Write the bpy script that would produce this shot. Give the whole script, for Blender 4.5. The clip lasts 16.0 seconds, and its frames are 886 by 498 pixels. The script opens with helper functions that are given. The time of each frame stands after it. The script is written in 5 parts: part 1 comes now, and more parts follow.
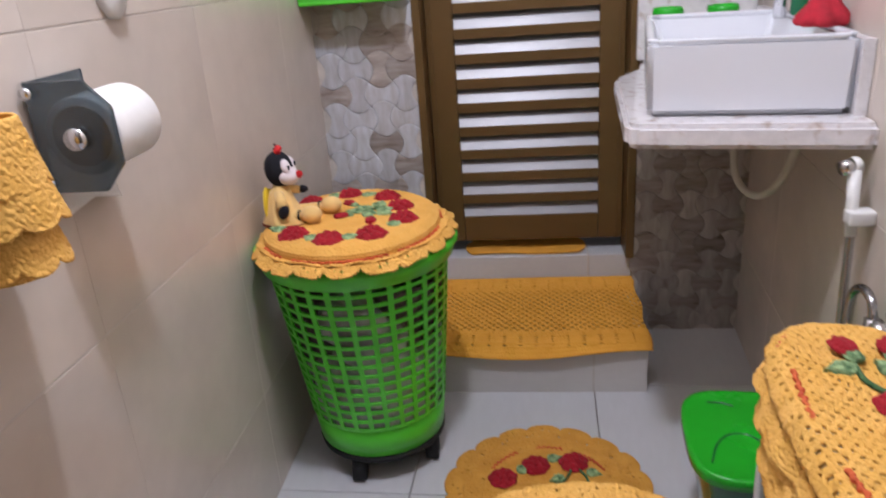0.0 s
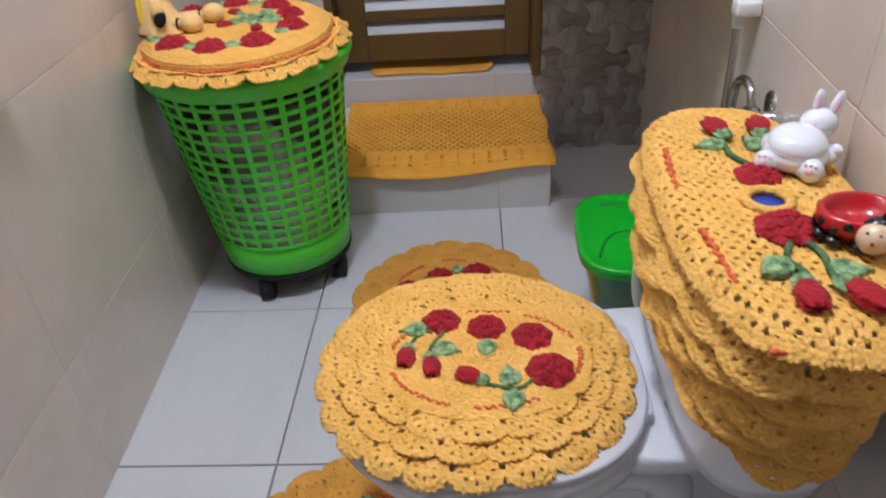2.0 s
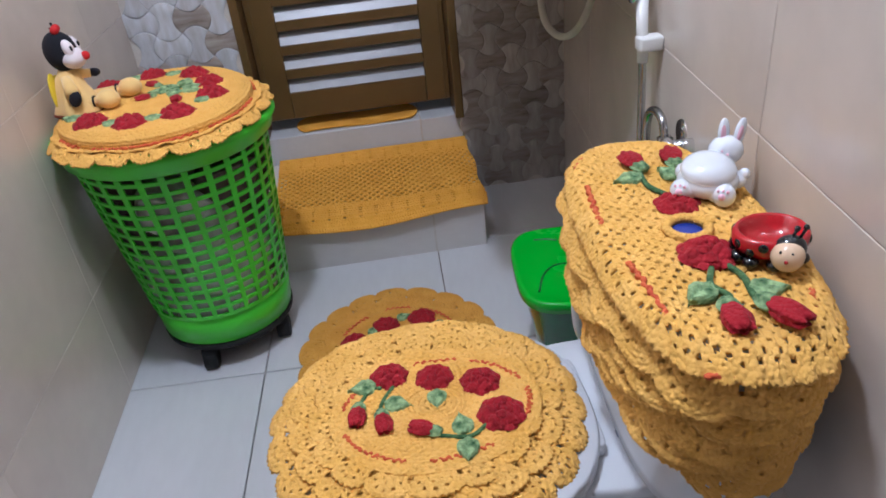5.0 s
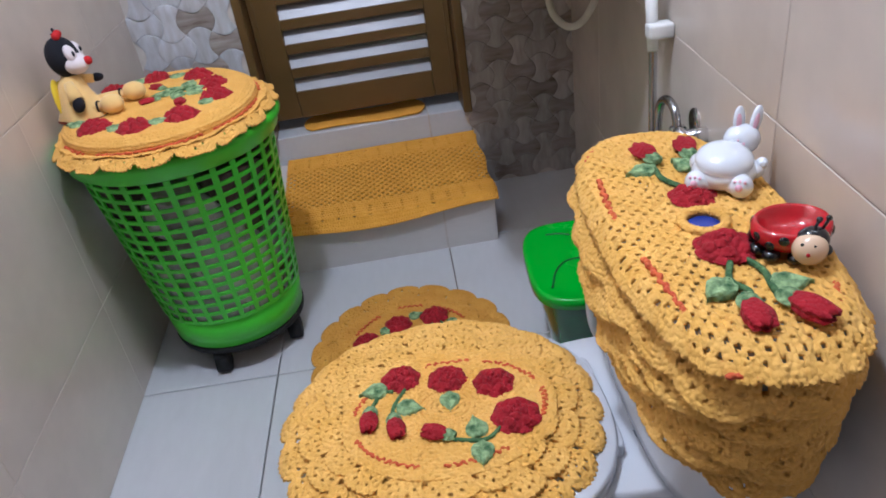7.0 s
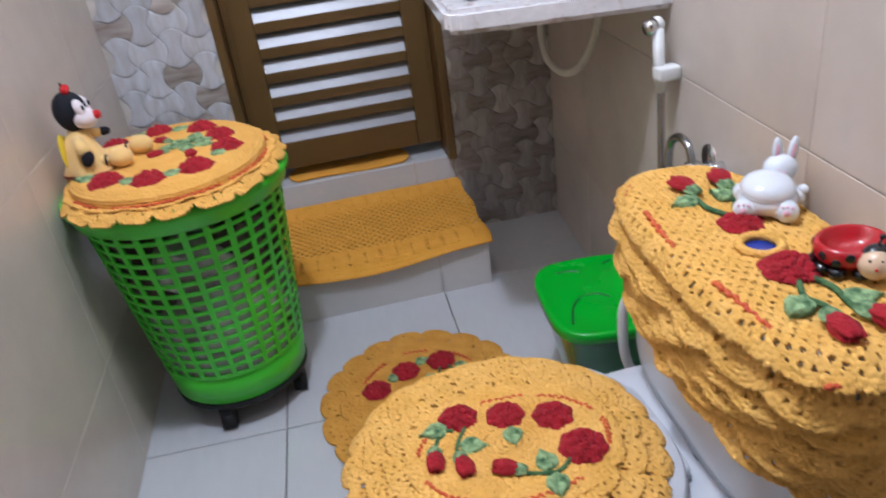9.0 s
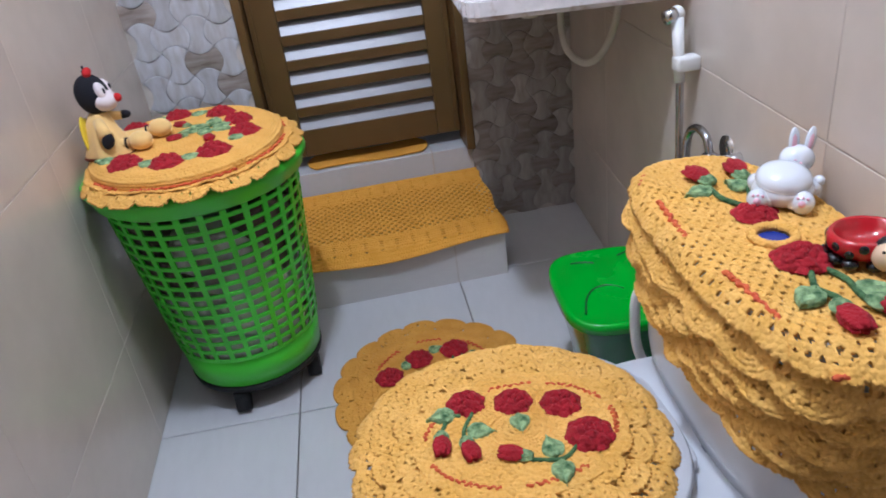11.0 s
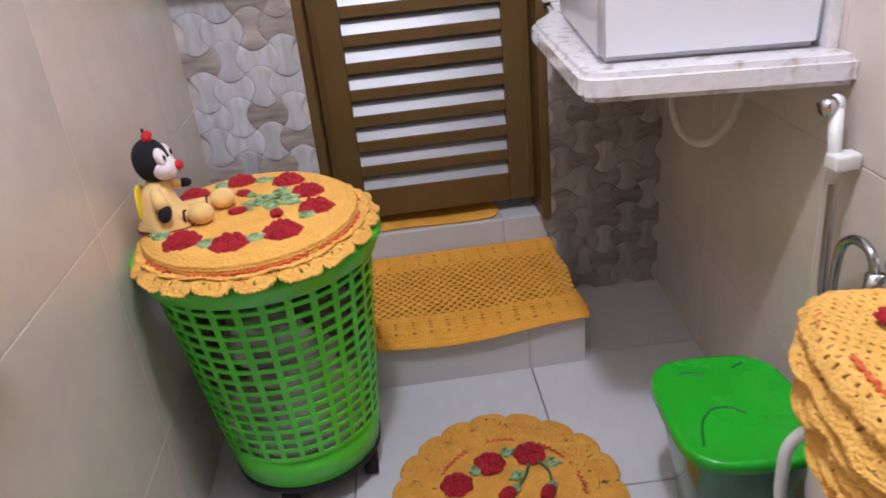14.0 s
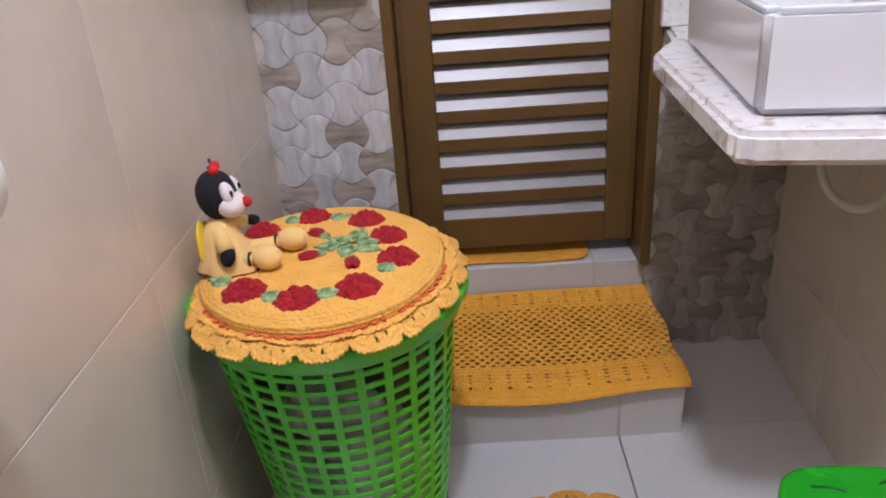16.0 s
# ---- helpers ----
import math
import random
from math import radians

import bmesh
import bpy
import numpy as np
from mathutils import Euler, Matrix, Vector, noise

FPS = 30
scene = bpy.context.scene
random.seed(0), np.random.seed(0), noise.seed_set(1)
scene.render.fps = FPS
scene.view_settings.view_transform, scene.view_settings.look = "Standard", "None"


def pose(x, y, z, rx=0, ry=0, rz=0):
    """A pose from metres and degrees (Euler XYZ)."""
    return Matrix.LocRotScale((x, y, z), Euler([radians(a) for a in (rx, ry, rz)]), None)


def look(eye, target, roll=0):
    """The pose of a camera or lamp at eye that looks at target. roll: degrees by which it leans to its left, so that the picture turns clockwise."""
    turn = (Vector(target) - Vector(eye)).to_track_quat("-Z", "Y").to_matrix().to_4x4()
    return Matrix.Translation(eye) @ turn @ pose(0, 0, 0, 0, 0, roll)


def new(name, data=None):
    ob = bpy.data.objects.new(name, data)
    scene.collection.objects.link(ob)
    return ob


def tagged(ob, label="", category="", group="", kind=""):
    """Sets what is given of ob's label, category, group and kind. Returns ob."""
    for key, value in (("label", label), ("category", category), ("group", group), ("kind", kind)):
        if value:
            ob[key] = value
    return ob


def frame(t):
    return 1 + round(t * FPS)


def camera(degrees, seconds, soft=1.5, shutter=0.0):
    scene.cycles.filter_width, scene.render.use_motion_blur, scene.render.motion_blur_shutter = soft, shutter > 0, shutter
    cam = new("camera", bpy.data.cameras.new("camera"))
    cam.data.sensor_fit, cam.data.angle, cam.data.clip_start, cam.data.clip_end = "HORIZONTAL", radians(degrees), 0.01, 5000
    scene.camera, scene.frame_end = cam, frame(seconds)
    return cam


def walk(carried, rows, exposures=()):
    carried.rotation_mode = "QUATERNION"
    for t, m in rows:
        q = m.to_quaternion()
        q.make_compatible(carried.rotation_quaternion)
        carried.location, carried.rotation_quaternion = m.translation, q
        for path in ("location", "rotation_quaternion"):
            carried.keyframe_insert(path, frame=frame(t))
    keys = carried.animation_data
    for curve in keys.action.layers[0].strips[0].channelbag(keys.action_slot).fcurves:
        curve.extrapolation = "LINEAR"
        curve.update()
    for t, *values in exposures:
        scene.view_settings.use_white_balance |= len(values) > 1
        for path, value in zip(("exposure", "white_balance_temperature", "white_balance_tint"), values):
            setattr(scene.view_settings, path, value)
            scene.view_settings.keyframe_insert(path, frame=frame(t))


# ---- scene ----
cam = camera(62.9, 16.0, 1.7, 0.5)
PATH = [
    (0, (0.577, -1.683, 1.091), (0.34, 0.163, 0.357), -4.2),
    (0.5, (0.577, -1.696, 1.074), (0.452, 0.119, 0.244), -4.7),
    (1, (0.576, -1.696, 1.052), (0.517, 0.071, 0.118), -4.1),
    (1.5, (0.586, -1.696, 1.034), (0.57, 0.021, 0.009), -3.8),
    (2, (0.632, -1.699, 1.019), (0.579, -0.041, -0.098), -3.5),
    (2.5, (0.674, -1.7, 1.008), (0.672, -0.085, -0.172), -3.8),
    (3, (0.678, -1.704, 1.003), (0.703, -0.133, -0.234), -3.5),
    (3.5, (0.67, -1.699, 1.005), (0.644, -0.124, -0.227), -3.9),
    (4, (0.66, -1.698, 1.025), (0.65, -0.043, -0.099), -5.3),
    (4.2, (0.656, -1.701, 1.033), (0.688, -0.018, -0.048), -5.3),
    (6.3, (0.629, -1.694, 1.041), (0.768, 0.017, 0.015), -6.8),
    (6.5, (0.634, -1.693, 1.037), (0.716, 0.014, -0.002), -7.3),
    (7, (0.648, -1.678, 1.033), (0.722, 0.023, -0.015), -8.5),
    (7.5, (0.603, -1.679, 1.048), (0.785, 0.062, 0.081), -9.1),
    (8, (0.554, -1.689, 1.061), (0.781, 0.088, 0.172), -8.8),
    (8.5, (0.507, -1.686, 1.061), (0.718, 0.104, 0.195), -8.5),
    (9, (0.506, -1.675, 1.041), (0.761, 0.069, 0.096), -7.9),
    (9.2, (0.512, -1.677, 1.037), (0.812, 0.05, 0.074), -7.6),
    (11.3, (0.518, -1.683, 1.032), (0.658, 0.073, 0.084), -7.6),
    (11.5, (0.533, -1.666, 1.04), (0.606, 0.108, 0.119), -6.9),
    (12, (0.581, -1.641, 1.054), (0.441, 0.15, 0.175), -6.5),
    (12.5, (0.611, -1.634, 1.058), (0.36, 0.152, 0.192), -6.9),
    (13, (0.585, -1.594, 1.059), (0.39, 0.208, 0.214), -6.9),
    (13.5, (0.515, -1.512, 1.064), (0.496, 0.303, 0.223), -6.6),
    (14, (0.449, -1.461, 1.061), (0.574, 0.336, 0.194), -5.8),
    (14.5, (0.402, -1.427, 1.065), (0.455, 0.388, 0.227), -3.8),
    (15, (0.402, -1.378, 1.071), (0.377, 0.452, 0.265), -3.6),
    (15.5, (0.418, -1.313, 1.079), (0.32, 0.506, 0.253), -3.2),
    (16, (0.413, -1.262, 1.074), (0.37, 0.547, 0.222), -4.1),
]
walk(cam, [(t, look(eye, target, roll)) for t, eye, target, roll in PATH],
     ((0.0, -0.11, 6200, 16), (1.0, -0.05, 6320, 10), (2.0, 0.04, 5960, 10), (3.0, 0.04, 5640, 10), (3.5, 0.01, 5620, 10), (6.5, 0.01, 5570, 10), (8.0, 0.01, 5570, 10), (9.0, 0.03, 5660, 10), (11.5, 0.01, 5500, 10), (12.5, 0.05, 5670, 10), (14.0, 0.09, 6140, 16), (16.0, 0.03, 6230, 16)))

# ---- world and light ----
world = bpy.data.worlds.new("world")
scene.world = world
world.use_nodes = True
world.node_tree.nodes["Background"].inputs[0].default_value = (0.9, 0.93, 1.0, 1)
world.node_tree.nodes["Background"].inputs[1].default_value = 0.05
LAMP = (0.485, -0.985, 2.20)
bulb_light = bpy.data.lights.new("ceiling_bulb", "POINT")
bulb_light.energy, bulb_light.color, bulb_light.shadow_soft_size = 59.5, (0.87, 0.91, 1.0), 0.06
new("ceiling_bulb_light", bulb_light).location = LAMP
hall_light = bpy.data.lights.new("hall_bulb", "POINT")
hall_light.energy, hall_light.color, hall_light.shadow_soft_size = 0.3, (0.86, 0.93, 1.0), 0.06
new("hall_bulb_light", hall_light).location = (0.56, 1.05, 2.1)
scene.view_settings.exposure = 0.0


# ---- materials ----
def node_mat(name, color, rough=0.5, metal=0.0, var=0.08, scale=12.0, fine=0.0, fine_scale=200.0, bump=0.0, bump_scale=200.0,
             random_amount=0.0, coat=0.0, stretch=(1, 1, 1), rough_var=0.08, second=None, sheen=0.0, bump_dist=0.002, spread=(0.3, 0.7)):
    m = bpy.data.materials.new(name)
    m.use_nodes = True
    nt = m.node_tree
    p = nt.nodes["Principled BSDF"]
    p.inputs["Roughness"].default_value, p.inputs["Metallic"].default_value = rough, metal
    p.inputs["Coat Weight"].default_value = coat
    p.inputs["Sheen Weight"].default_value = sheen
    tc = nt.nodes.new("ShaderNodeTexCoord")
    mp = nt.nodes.new("ShaderNodeMapping")
    mp.inputs["Scale"].default_value = stretch
    nt.links.new(tc.outputs["Object"], mp.inputs["Vector"])
    if random_amount:
        info = nt.nodes.new("ShaderNodeObjectInfo")
        sh = nt.nodes.new("ShaderNodeVectorMath")
        sh.operation = "MULTIPLY"
        sh.inputs[1].default_value = (37.0, 53.0, 71.0)
        nt.links.new(info.outputs["Random"], sh.inputs[0])
        nt.links.new(sh.outputs[0], mp.inputs["Location"])
    n1 = nt.nodes.new("ShaderNodeTexNoise")
    n1.inputs["Scale"].default_value, n1.inputs["Detail"].default_value = scale, 5
    nt.links.new(mp.outputs[0], n1.inputs["Vector"])
    ramp = nt.nodes.new("ShaderNodeValToRGB")
    lo, hi = (tuple(c * (1 - var) for c in color), tuple(min(c * (1 + var), 1) for c in color))
    if second:
        lo, hi = color, second
    ramp.color_ramp.elements[0].position, ramp.color_ramp.elements[1].position = spread
    ramp.color_ramp.elements[0].color, ramp.color_ramp.elements[1].color = (*lo, 1), (*hi, 1)
    nt.links.new(n1.outputs["Fac"], ramp.inputs["Fac"])
    out = ramp.outputs["Color"]
    if fine:
        n2 = nt.nodes.new("ShaderNodeTexNoise")
        n2.inputs["Scale"].default_value, n2.inputs["Detail"].default_value = fine_scale, 3
        nt.links.new(mp.outputs[0], n2.inputs["Vector"])
        hsv = nt.nodes.new("ShaderNodeHueSaturation")
        mr = nt.nodes.new("ShaderNodeMapRange")
        mr.inputs["To Min"].default_value, mr.inputs["To Max"].default_value = 1 - fine, 1 + fine
        nt.links.new(n2.outputs["Fac"], mr.inputs["Value"])
        nt.links.new(mr.outputs[0], hsv.inputs["Value"])
        nt.links.new(out, hsv.inputs["Color"])
        out = hsv.outputs["Color"]
    if random_amount:
        hs = nt.nodes.new("ShaderNodeHueSaturation")
        m2 = nt.nodes.new("ShaderNodeMapRange")
        m2.inputs["To Min"].default_value, m2.inputs["To Max"].default_value = 1 - random_amount, 1 + random_amount
        nt.links.new(info.outputs["Random"], m2.inputs["Value"])
        nt.links.new(m2.outputs[0], hs.inputs["Value"])
        nt.links.new(out, hs.inputs["Color"])
        out = hs.outputs["Color"]
    nt.links.new(out, p.inputs["Base Color"])
    if rough_var:
        r2 = nt.nodes.new("ShaderNodeMapRange")
        r2.inputs["To Min"].default_value, r2.inputs["To Max"].default_value = max(rough - rough_var, 0.02), min(rough + rough_var, 1)
        nt.links.new(n1.outputs["Fac"], r2.inputs["Value"])
        nt.links.new(r2.outputs[0], p.inputs["Roughness"])
    if bump:
        n3 = nt.nodes.new("ShaderNodeTexNoise")
        n3.inputs["Scale"].default_value, n3.inputs["Detail"].default_value = bump_scale, 4
        nt.links.new(mp.outputs[0], n3.inputs["Vector"])
        b = nt.nodes.new("ShaderNodeBump")
        b.inputs["Strength"].default_value, b.inputs["Distance"].default_value = bump, bump_dist
        nt.links.new(n3.outputs["Fac"], b.inputs["Height"])
        nt.links.new(b.outputs[0], p.inputs["Normal"])
    return m


def yarn_mat(name, color, second=None, scale=30, var=0.12):
    """Cotton yarn: small twisted strands over a slowly changing dye."""
    m = node_mat(name, color, 0.85, var=var, scale=scale, second=second, sheen=0.03, rough_var=0)
    nt = m.node_tree
    p = nt.nodes["Principled BSDF"]
    tc = nt.nodes.new("ShaderNodeTexCoord")
    v = nt.nodes.new("ShaderNodeTexVoronoi")
    v.inputs["Scale"].default_value = 190
    n = nt.nodes.new("ShaderNodeTexNoise")
    n.inputs["Scale"].default_value, n.inputs["Detail"].default_value = 900, 3
    add = nt.nodes.new("ShaderNodeMath")
    add.operation = "MULTIPLY_ADD"
    add.inputs[1].default_value = 0.35
    nt.links.new(tc.outputs["Object"], v.inputs["Vector"])
    nt.links.new(tc.outputs["Object"], n.inputs["Vector"])
    nt.links.new(n.outputs["Fac"], add.inputs[0])
    inv = nt.nodes.new("ShaderNodeMath")
    inv.operation = "SUBTRACT"
    inv.inputs[0].default_value = 1.0
    nt.links.new(v.outputs["Distance"], inv.inputs[1])
    nt.links.new(inv.outputs[0], add.inputs[2])
    b = nt.nodes.new("ShaderNodeBump")
    b.inputs["Strength"].default_value, b.inputs["Distance"].default_value = 0.75, 0.0032
    nt.links.new(add.outputs[0], b.inputs["Height"])
    nt.links.new(b.outputs[0], p.inputs["Normal"])
    return m


YARN = yarn_mat("yellow_yarn", (0.79, 0.420, 0.074), (0.89, 0.508, 0.124))
YARN_GOLD = yarn_mat("golden_yarn", (0.84, 0.385, 0.034), (0.92, 0.45, 0.055))
YARN_DEEP = yarn_mat("ochre_yarn", (0.66, 0.30, 0.035), (0.76, 0.37, 0.055))
# Brown that stands in for the shade in the step mat's holes.
HOLE_SHADE = yarn_mat("hole_shade_brown", (0.19, 0.062, 0.011), (0.27, 0.09, 0.015))
YARN_SMOOTH = yarn_mat("soft_yellow_yarn", (0.80, 0.410, 0.072), (0.87, 0.478, 0.105))
ORANGE = yarn_mat("orange_red_yarn", (0.62, 0.085, 0.03), (0.75, 0.16, 0.04))
RED = yarn_mat("dark_red_yarn", (0.30, 0.0018, 0.009), (0.42, 0.004, 0.016))
GREEN_YARN = yarn_mat("variegated_green_yarn", (0.022, 0.10, 0.03), (0.38, 0.54, 0.26), scale=85)
STEM_YARN = yarn_mat("dark_green_yarn", (0.03, 0.10, 0.035), (0.10, 0.20, 0.07), scale=50)
WALL_TILE = node_mat("beige_wall_tile", (0.622, 0.55, 0.486), 0.2, var=0.07, scale=5, fine=0.05, fine_scale=26, random_amount=0.025, stretch=(1, 1, 0.25), bump=0.04, bump_scale=30)
GROUT = node_mat("pale_grout", (0.58, 0.53, 0.485), 0.8, var=0.12, scale=30, bump=0.2)
DARK_GROUT = node_mat("soiled_grout", (0.50, 0.44, 0.39), 0.8, var=0.2, scale=30, bump=0.2)
FLOOR_GROUT = node_mat("brown_grout", (0.22, 0.185, 0.16), 0.85, var=0.25, scale=25, bump=0.2)
STEP_TILE = node_mat("pale_beige_step_tile", (0.60, 0.568, 0.545), 0.40, var=0.05, scale=5, fine=0.05, fine_scale=60, stretch=(0.4, 1, 1), bump=0.03, bump_scale=60)
FLOOR_TILE = node_mat("light_grey_floor_tile", (0.592, 0.592, 0.612), 0.42, var=0.05, scale=4, fine=0.05, fine_scale=60, random_amount=0.02, stretch=(1, 0.3, 1), bump=0.03, bump_scale=60)
BONE_TILE = node_mat("whitewashed_relief_tile", (0.42, 0.40, 0.395), 0.24, second=(0.60, 0.612, 0.665), scale=14, fine=0.10, fine_scale=60, random_amount=0.16, stretch=(4.0, 0.9, 1), bump=0.15, bump_scale=40, spread=(0.25, 0.75))
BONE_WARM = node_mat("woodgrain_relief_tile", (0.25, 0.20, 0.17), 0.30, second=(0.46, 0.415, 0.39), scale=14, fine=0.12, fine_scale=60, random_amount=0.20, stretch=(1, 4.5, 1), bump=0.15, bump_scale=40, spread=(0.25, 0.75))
# Relief tiles below the counter: its shade is partly put into these browns.
BONE_SHADE_MID = node_mat("shaded_relief_tile", (0.30, 0.255, 0.23), 0.30, second=(0.47, 0.43, 0.405), scale=14, fine=0.12, fine_scale=60, random_amount=0.14, stretch=(4.5, 1, 1), bump=0.15, bump_scale=40, spread=(0.25, 0.75))
BONE_SHADE_DARK = node_mat("shaded_woodgrain_relief_tile", (0.19, 0.15, 0.125), 0.30, second=(0.37, 0.325, 0.30), scale=14, fine=0.12, fine_scale=60, random_amount=0.18, stretch=(1, 4.5, 1), bump=0.15, bump_scale=40, spread=(0.25, 0.75))
BOUNCE_DARK = node_mat("bounce_cutting_brown", (0.06, 0.045, 0.035), 0.7, var=0.05, bump=0.1)
PAINT = node_mat("white_ceiling_paint", (0.47, 0.455, 0.43), 0.9, var=0.02, bump=0.1)
BRONZE = node_mat("bronze_anodised_aluminium", (0.165, 0.096, 0.033), 0.40, 0.35, var=0.06, scale=8, fine=0.05, fine_scale=150)
# Pale base colour stands in for the bright reflection on the bronze slats.
SLAT_SHEEN = node_mat("slat_sheen_aluminium", (0.36, 0.352, 0.365), 0.40, 0.30, var=0.05, scale=6, stretch=(0.3, 1, 4))
MARBLE = node_mat("beige_marble", (0.50, 0.42, 0.37), 0.2, second=(0.76, 0.74, 0.755), scale=42, fine=0.15, fine_scale=70, coat=0.3, spread=(0.30, 0.46))
CERAMIC = node_mat("white_ceramic", (0.735, 0.755, 0.80), 0.24, var=0.015, scale=6, coat=0.25, rough_var=0.03)
SEAT_PLASTIC = node_mat("white_seat_plastic", (0.71, 0.73, 0.78), 0.25, var=0.015)
WHITE_PLASTIC = node_mat("white_plastic", (0.76, 0.76, 0.75), 0.35, var=0.03, scale=40)
PIPE_WHITE = node_mat("aged_white_plastic_pipe", (0.60, 0.56, 0.49), 0.4, var=0.08, scale=30)
BASKET_GREEN = node_mat("bright_green_plastic", (0.085, 0.62, 0.028), 0.33, var=0.05, scale=10, coat=0.1)
BIN_GREEN = node_mat("vivid_green_lid_plastic", (0.014, 0.42, 0.018), 0.26, var=0.05, scale=10)
BIN_DARK = node_mat("deep_green_body_plastic", (0.005, 0.13, 0.03), 0.2, var=0.2, scale=15, coat=0.3)
BLACK = node_mat("black_plastic", (0.005, 0.005, 0.006), 0.75, var=0.2)
CHROME = node_mat("chrome", (0.72, 0.72, 0.74), 0.14, 1.0, var=0.04, rough_var=0.04)
STEEL_HOSE = node_mat("ribbed_steel_hose", (0.46, 0.46, 0.48), 0.22, 1.0, var=0.1, scale=300)
SMOKE = node_mat("smoked_acrylic", (0.20, 0.26, 0.30), 0.06, var=0.05, coat=0.4, rough_var=0.02)
SMOKE.node_tree.nodes["Principled BSDF"].inputs["Transmission Weight"].default_value = 0.75
PAPER = node_mat("tissue_paper", (0.80, 0.79, 0.77), 0.95, var=0.03, scale=40, bump=0.3, bump_scale=120)
CLOTH_WHITE = node_mat("white_laundry_cloth", (0.60, 0.58, 0.58), 0.9, second=(0.86, 0.86, 0.87), scale=14, bump=0.5, bump_scale=60)
CLOTH_DARK = node_mat("dark_laundry_cloth", (0.05, 0.035, 0.035), 0.9, second=(0.22, 0.16, 0.15), scale=14, bump=0.5, bump_scale=60)
LAUNDRY = node_mat("pale_laundry_cloth", (0.26, 0.22, 0.22), 0.9, second=(0.66, 0.65, 0.66), scale=17, bump=0.5, bump_scale=40, spread=(0.36, 0.56))
PEARL = node_mat("pearl_white_glaze", (0.74, 0.77, 0.82), 0.22, var=0.02, coat=0.6)
PINK = node_mat("pink_glaze", (0.76, 0.44, 0.54), 0.3, var=0.04)
BUG_RED = node_mat("glossy_red_glaze", (0.48, 0.008, 0.016), 0.14, var=0.06, coat=0.5)
BUG_BLACK = node_mat("glossy_black_glaze", (0.01, 0.01, 0.012), 0.15, var=0.1, coat=0.4)
BUG_SKIN = node_mat("cream_glaze", (0.76, 0.54, 0.36), 0.25, var=0.03, coat=0.3)
BLUE = node_mat("blue_button_plastic", (0.03, 0.06, 0.36), 0.25, var=0.1)
PLUSH_BLACK = node_mat("black_plush", (0.008, 0.008, 0.014), 0.95, var=0.2, bump=0.6, bump_scale=600)
PLUSH_WHITE = node_mat("pale_pink_plush", (0.80, 0.72, 0.74), 0.95, var=0.04, sheen=0.3, bump=0.4, bump_scale=600)
PLUSH_YELLOW = node_mat("pale_yellow_plush", (0.86, 0.57, 0.21), 0.9, var=0.06, scale=30, sheen=0.3, bump=0.4, bump_scale=500)
PLUSH_WING = node_mat("lemon_felt", (0.80, 0.60, 0.03), 0.9, var=0.06, bump=0.3, bump_scale=500)
PLUSH_RED = node_mat("red_felt_ball", (0.55, 0.012, 0.015), 0.85, var=0.08, bump=0.4, bump_scale=500)
BULB = bpy.data.materials.new("lit_bulb_glass")
BULB.use_nodes = True
BULB.node_tree.nodes["Principled BSDF"].inputs["Emission Color"].default_value = (0.97, 0.975, 1.0, 1)
BULB.node_tree.nodes["Principled BSDF"].inputs["Emission Strength"].default_value = 12


# ---- building helpers ----
def mesh_of(name, verts, faces, mats, smooth=True, idx=None):
    me = bpy.data.meshes.new(name)
    me.from_pydata([tuple(v) for v in verts], [], [tuple(f) for f in faces])
    for m in mats if isinstance(mats, (list, tuple)) else [mats]:
        me.materials.append(m)
    if idx is not None:
        me.polygons.foreach_set("material_index", np.asarray(idx, dtype=np.int32))
    me.polygons.foreach_set("use_smooth", np.full(len(me.polygons), smooth))
    me.update()
    return me


def put(name, me, parent=None, label=""):
    ob = new(name, me)
    if parent is not None:
        ob.parent = parent
    if label:
        ob["label"] = label
    return ob


def part(name, bm, material, parent=None, label="", smooth=True):
    """Links a bmesh as one mesh object under a thing or a part."""
    me = bpy.data.meshes.new(name)
    for f in bm.faces:
        f.smooth = smooth
    bm.to_mesh(me)
    bm.free()
    for m in material if isinstance(material, (list, tuple)) else [material]:
        me.materials.append(m)
    return put(name, me, parent, label)


def thing(name, label, category, group="", kind="", at=(0, 0, 0)):
    ob = tagged(new(name), label, category, group, kind)
    ob.location = at
    ob.empty_display_size = 0.02
    return ob


def box(bm, x0, x1, y0, y1, z0, z1, bevel=0.0, seg=2, mat=0):
    g = bmesh.ops.create_cube(bm, size=1, matrix=Matrix.Translation(((x0 + x1) / 2, (y0 + y1) / 2, (z0 + z1) / 2)) @ Matrix.Diagonal((x1 - x0, y1 - y0, z1 - z0, 1)))
    faces = {f for v in g["verts"] for f in v.link_faces}
    for f in faces:
        f.material_index = mat
    if bevel:
        edges = {e for v in g["verts"] for e in v.link_edges}
        bmesh.ops.bevel(bm, geom=list(edges), offset=bevel, segments=seg, affect="EDGES", profile=0.5, material=mat)
    return bm


def box_part(name, dims, material, parent=None, label="", bevel=0.002, seg=2):
    ob = part(name, box(bmesh.new(), *dims, bevel, seg), material, parent, label, smooth=False)
    return ob


def ball(bm, c, r, mat=0, seg=24, rot=(0, 0, 0)):
    r = (r, r, r) if isinstance(r, (int, float)) else r
    m = Matrix.Translation(c) @ Euler([radians(a) for a in rot]).to_matrix().to_4x4() @ Matrix.Diagonal((*r, 1))
    g = bmesh.ops.create_uvsphere(bm, u_segments=seg, v_segments=seg // 2 + 2, radius=1, matrix=m)
    for f in {f for v in g["verts"] for f in v.link_faces}:
        f.material_index = mat
    return bm


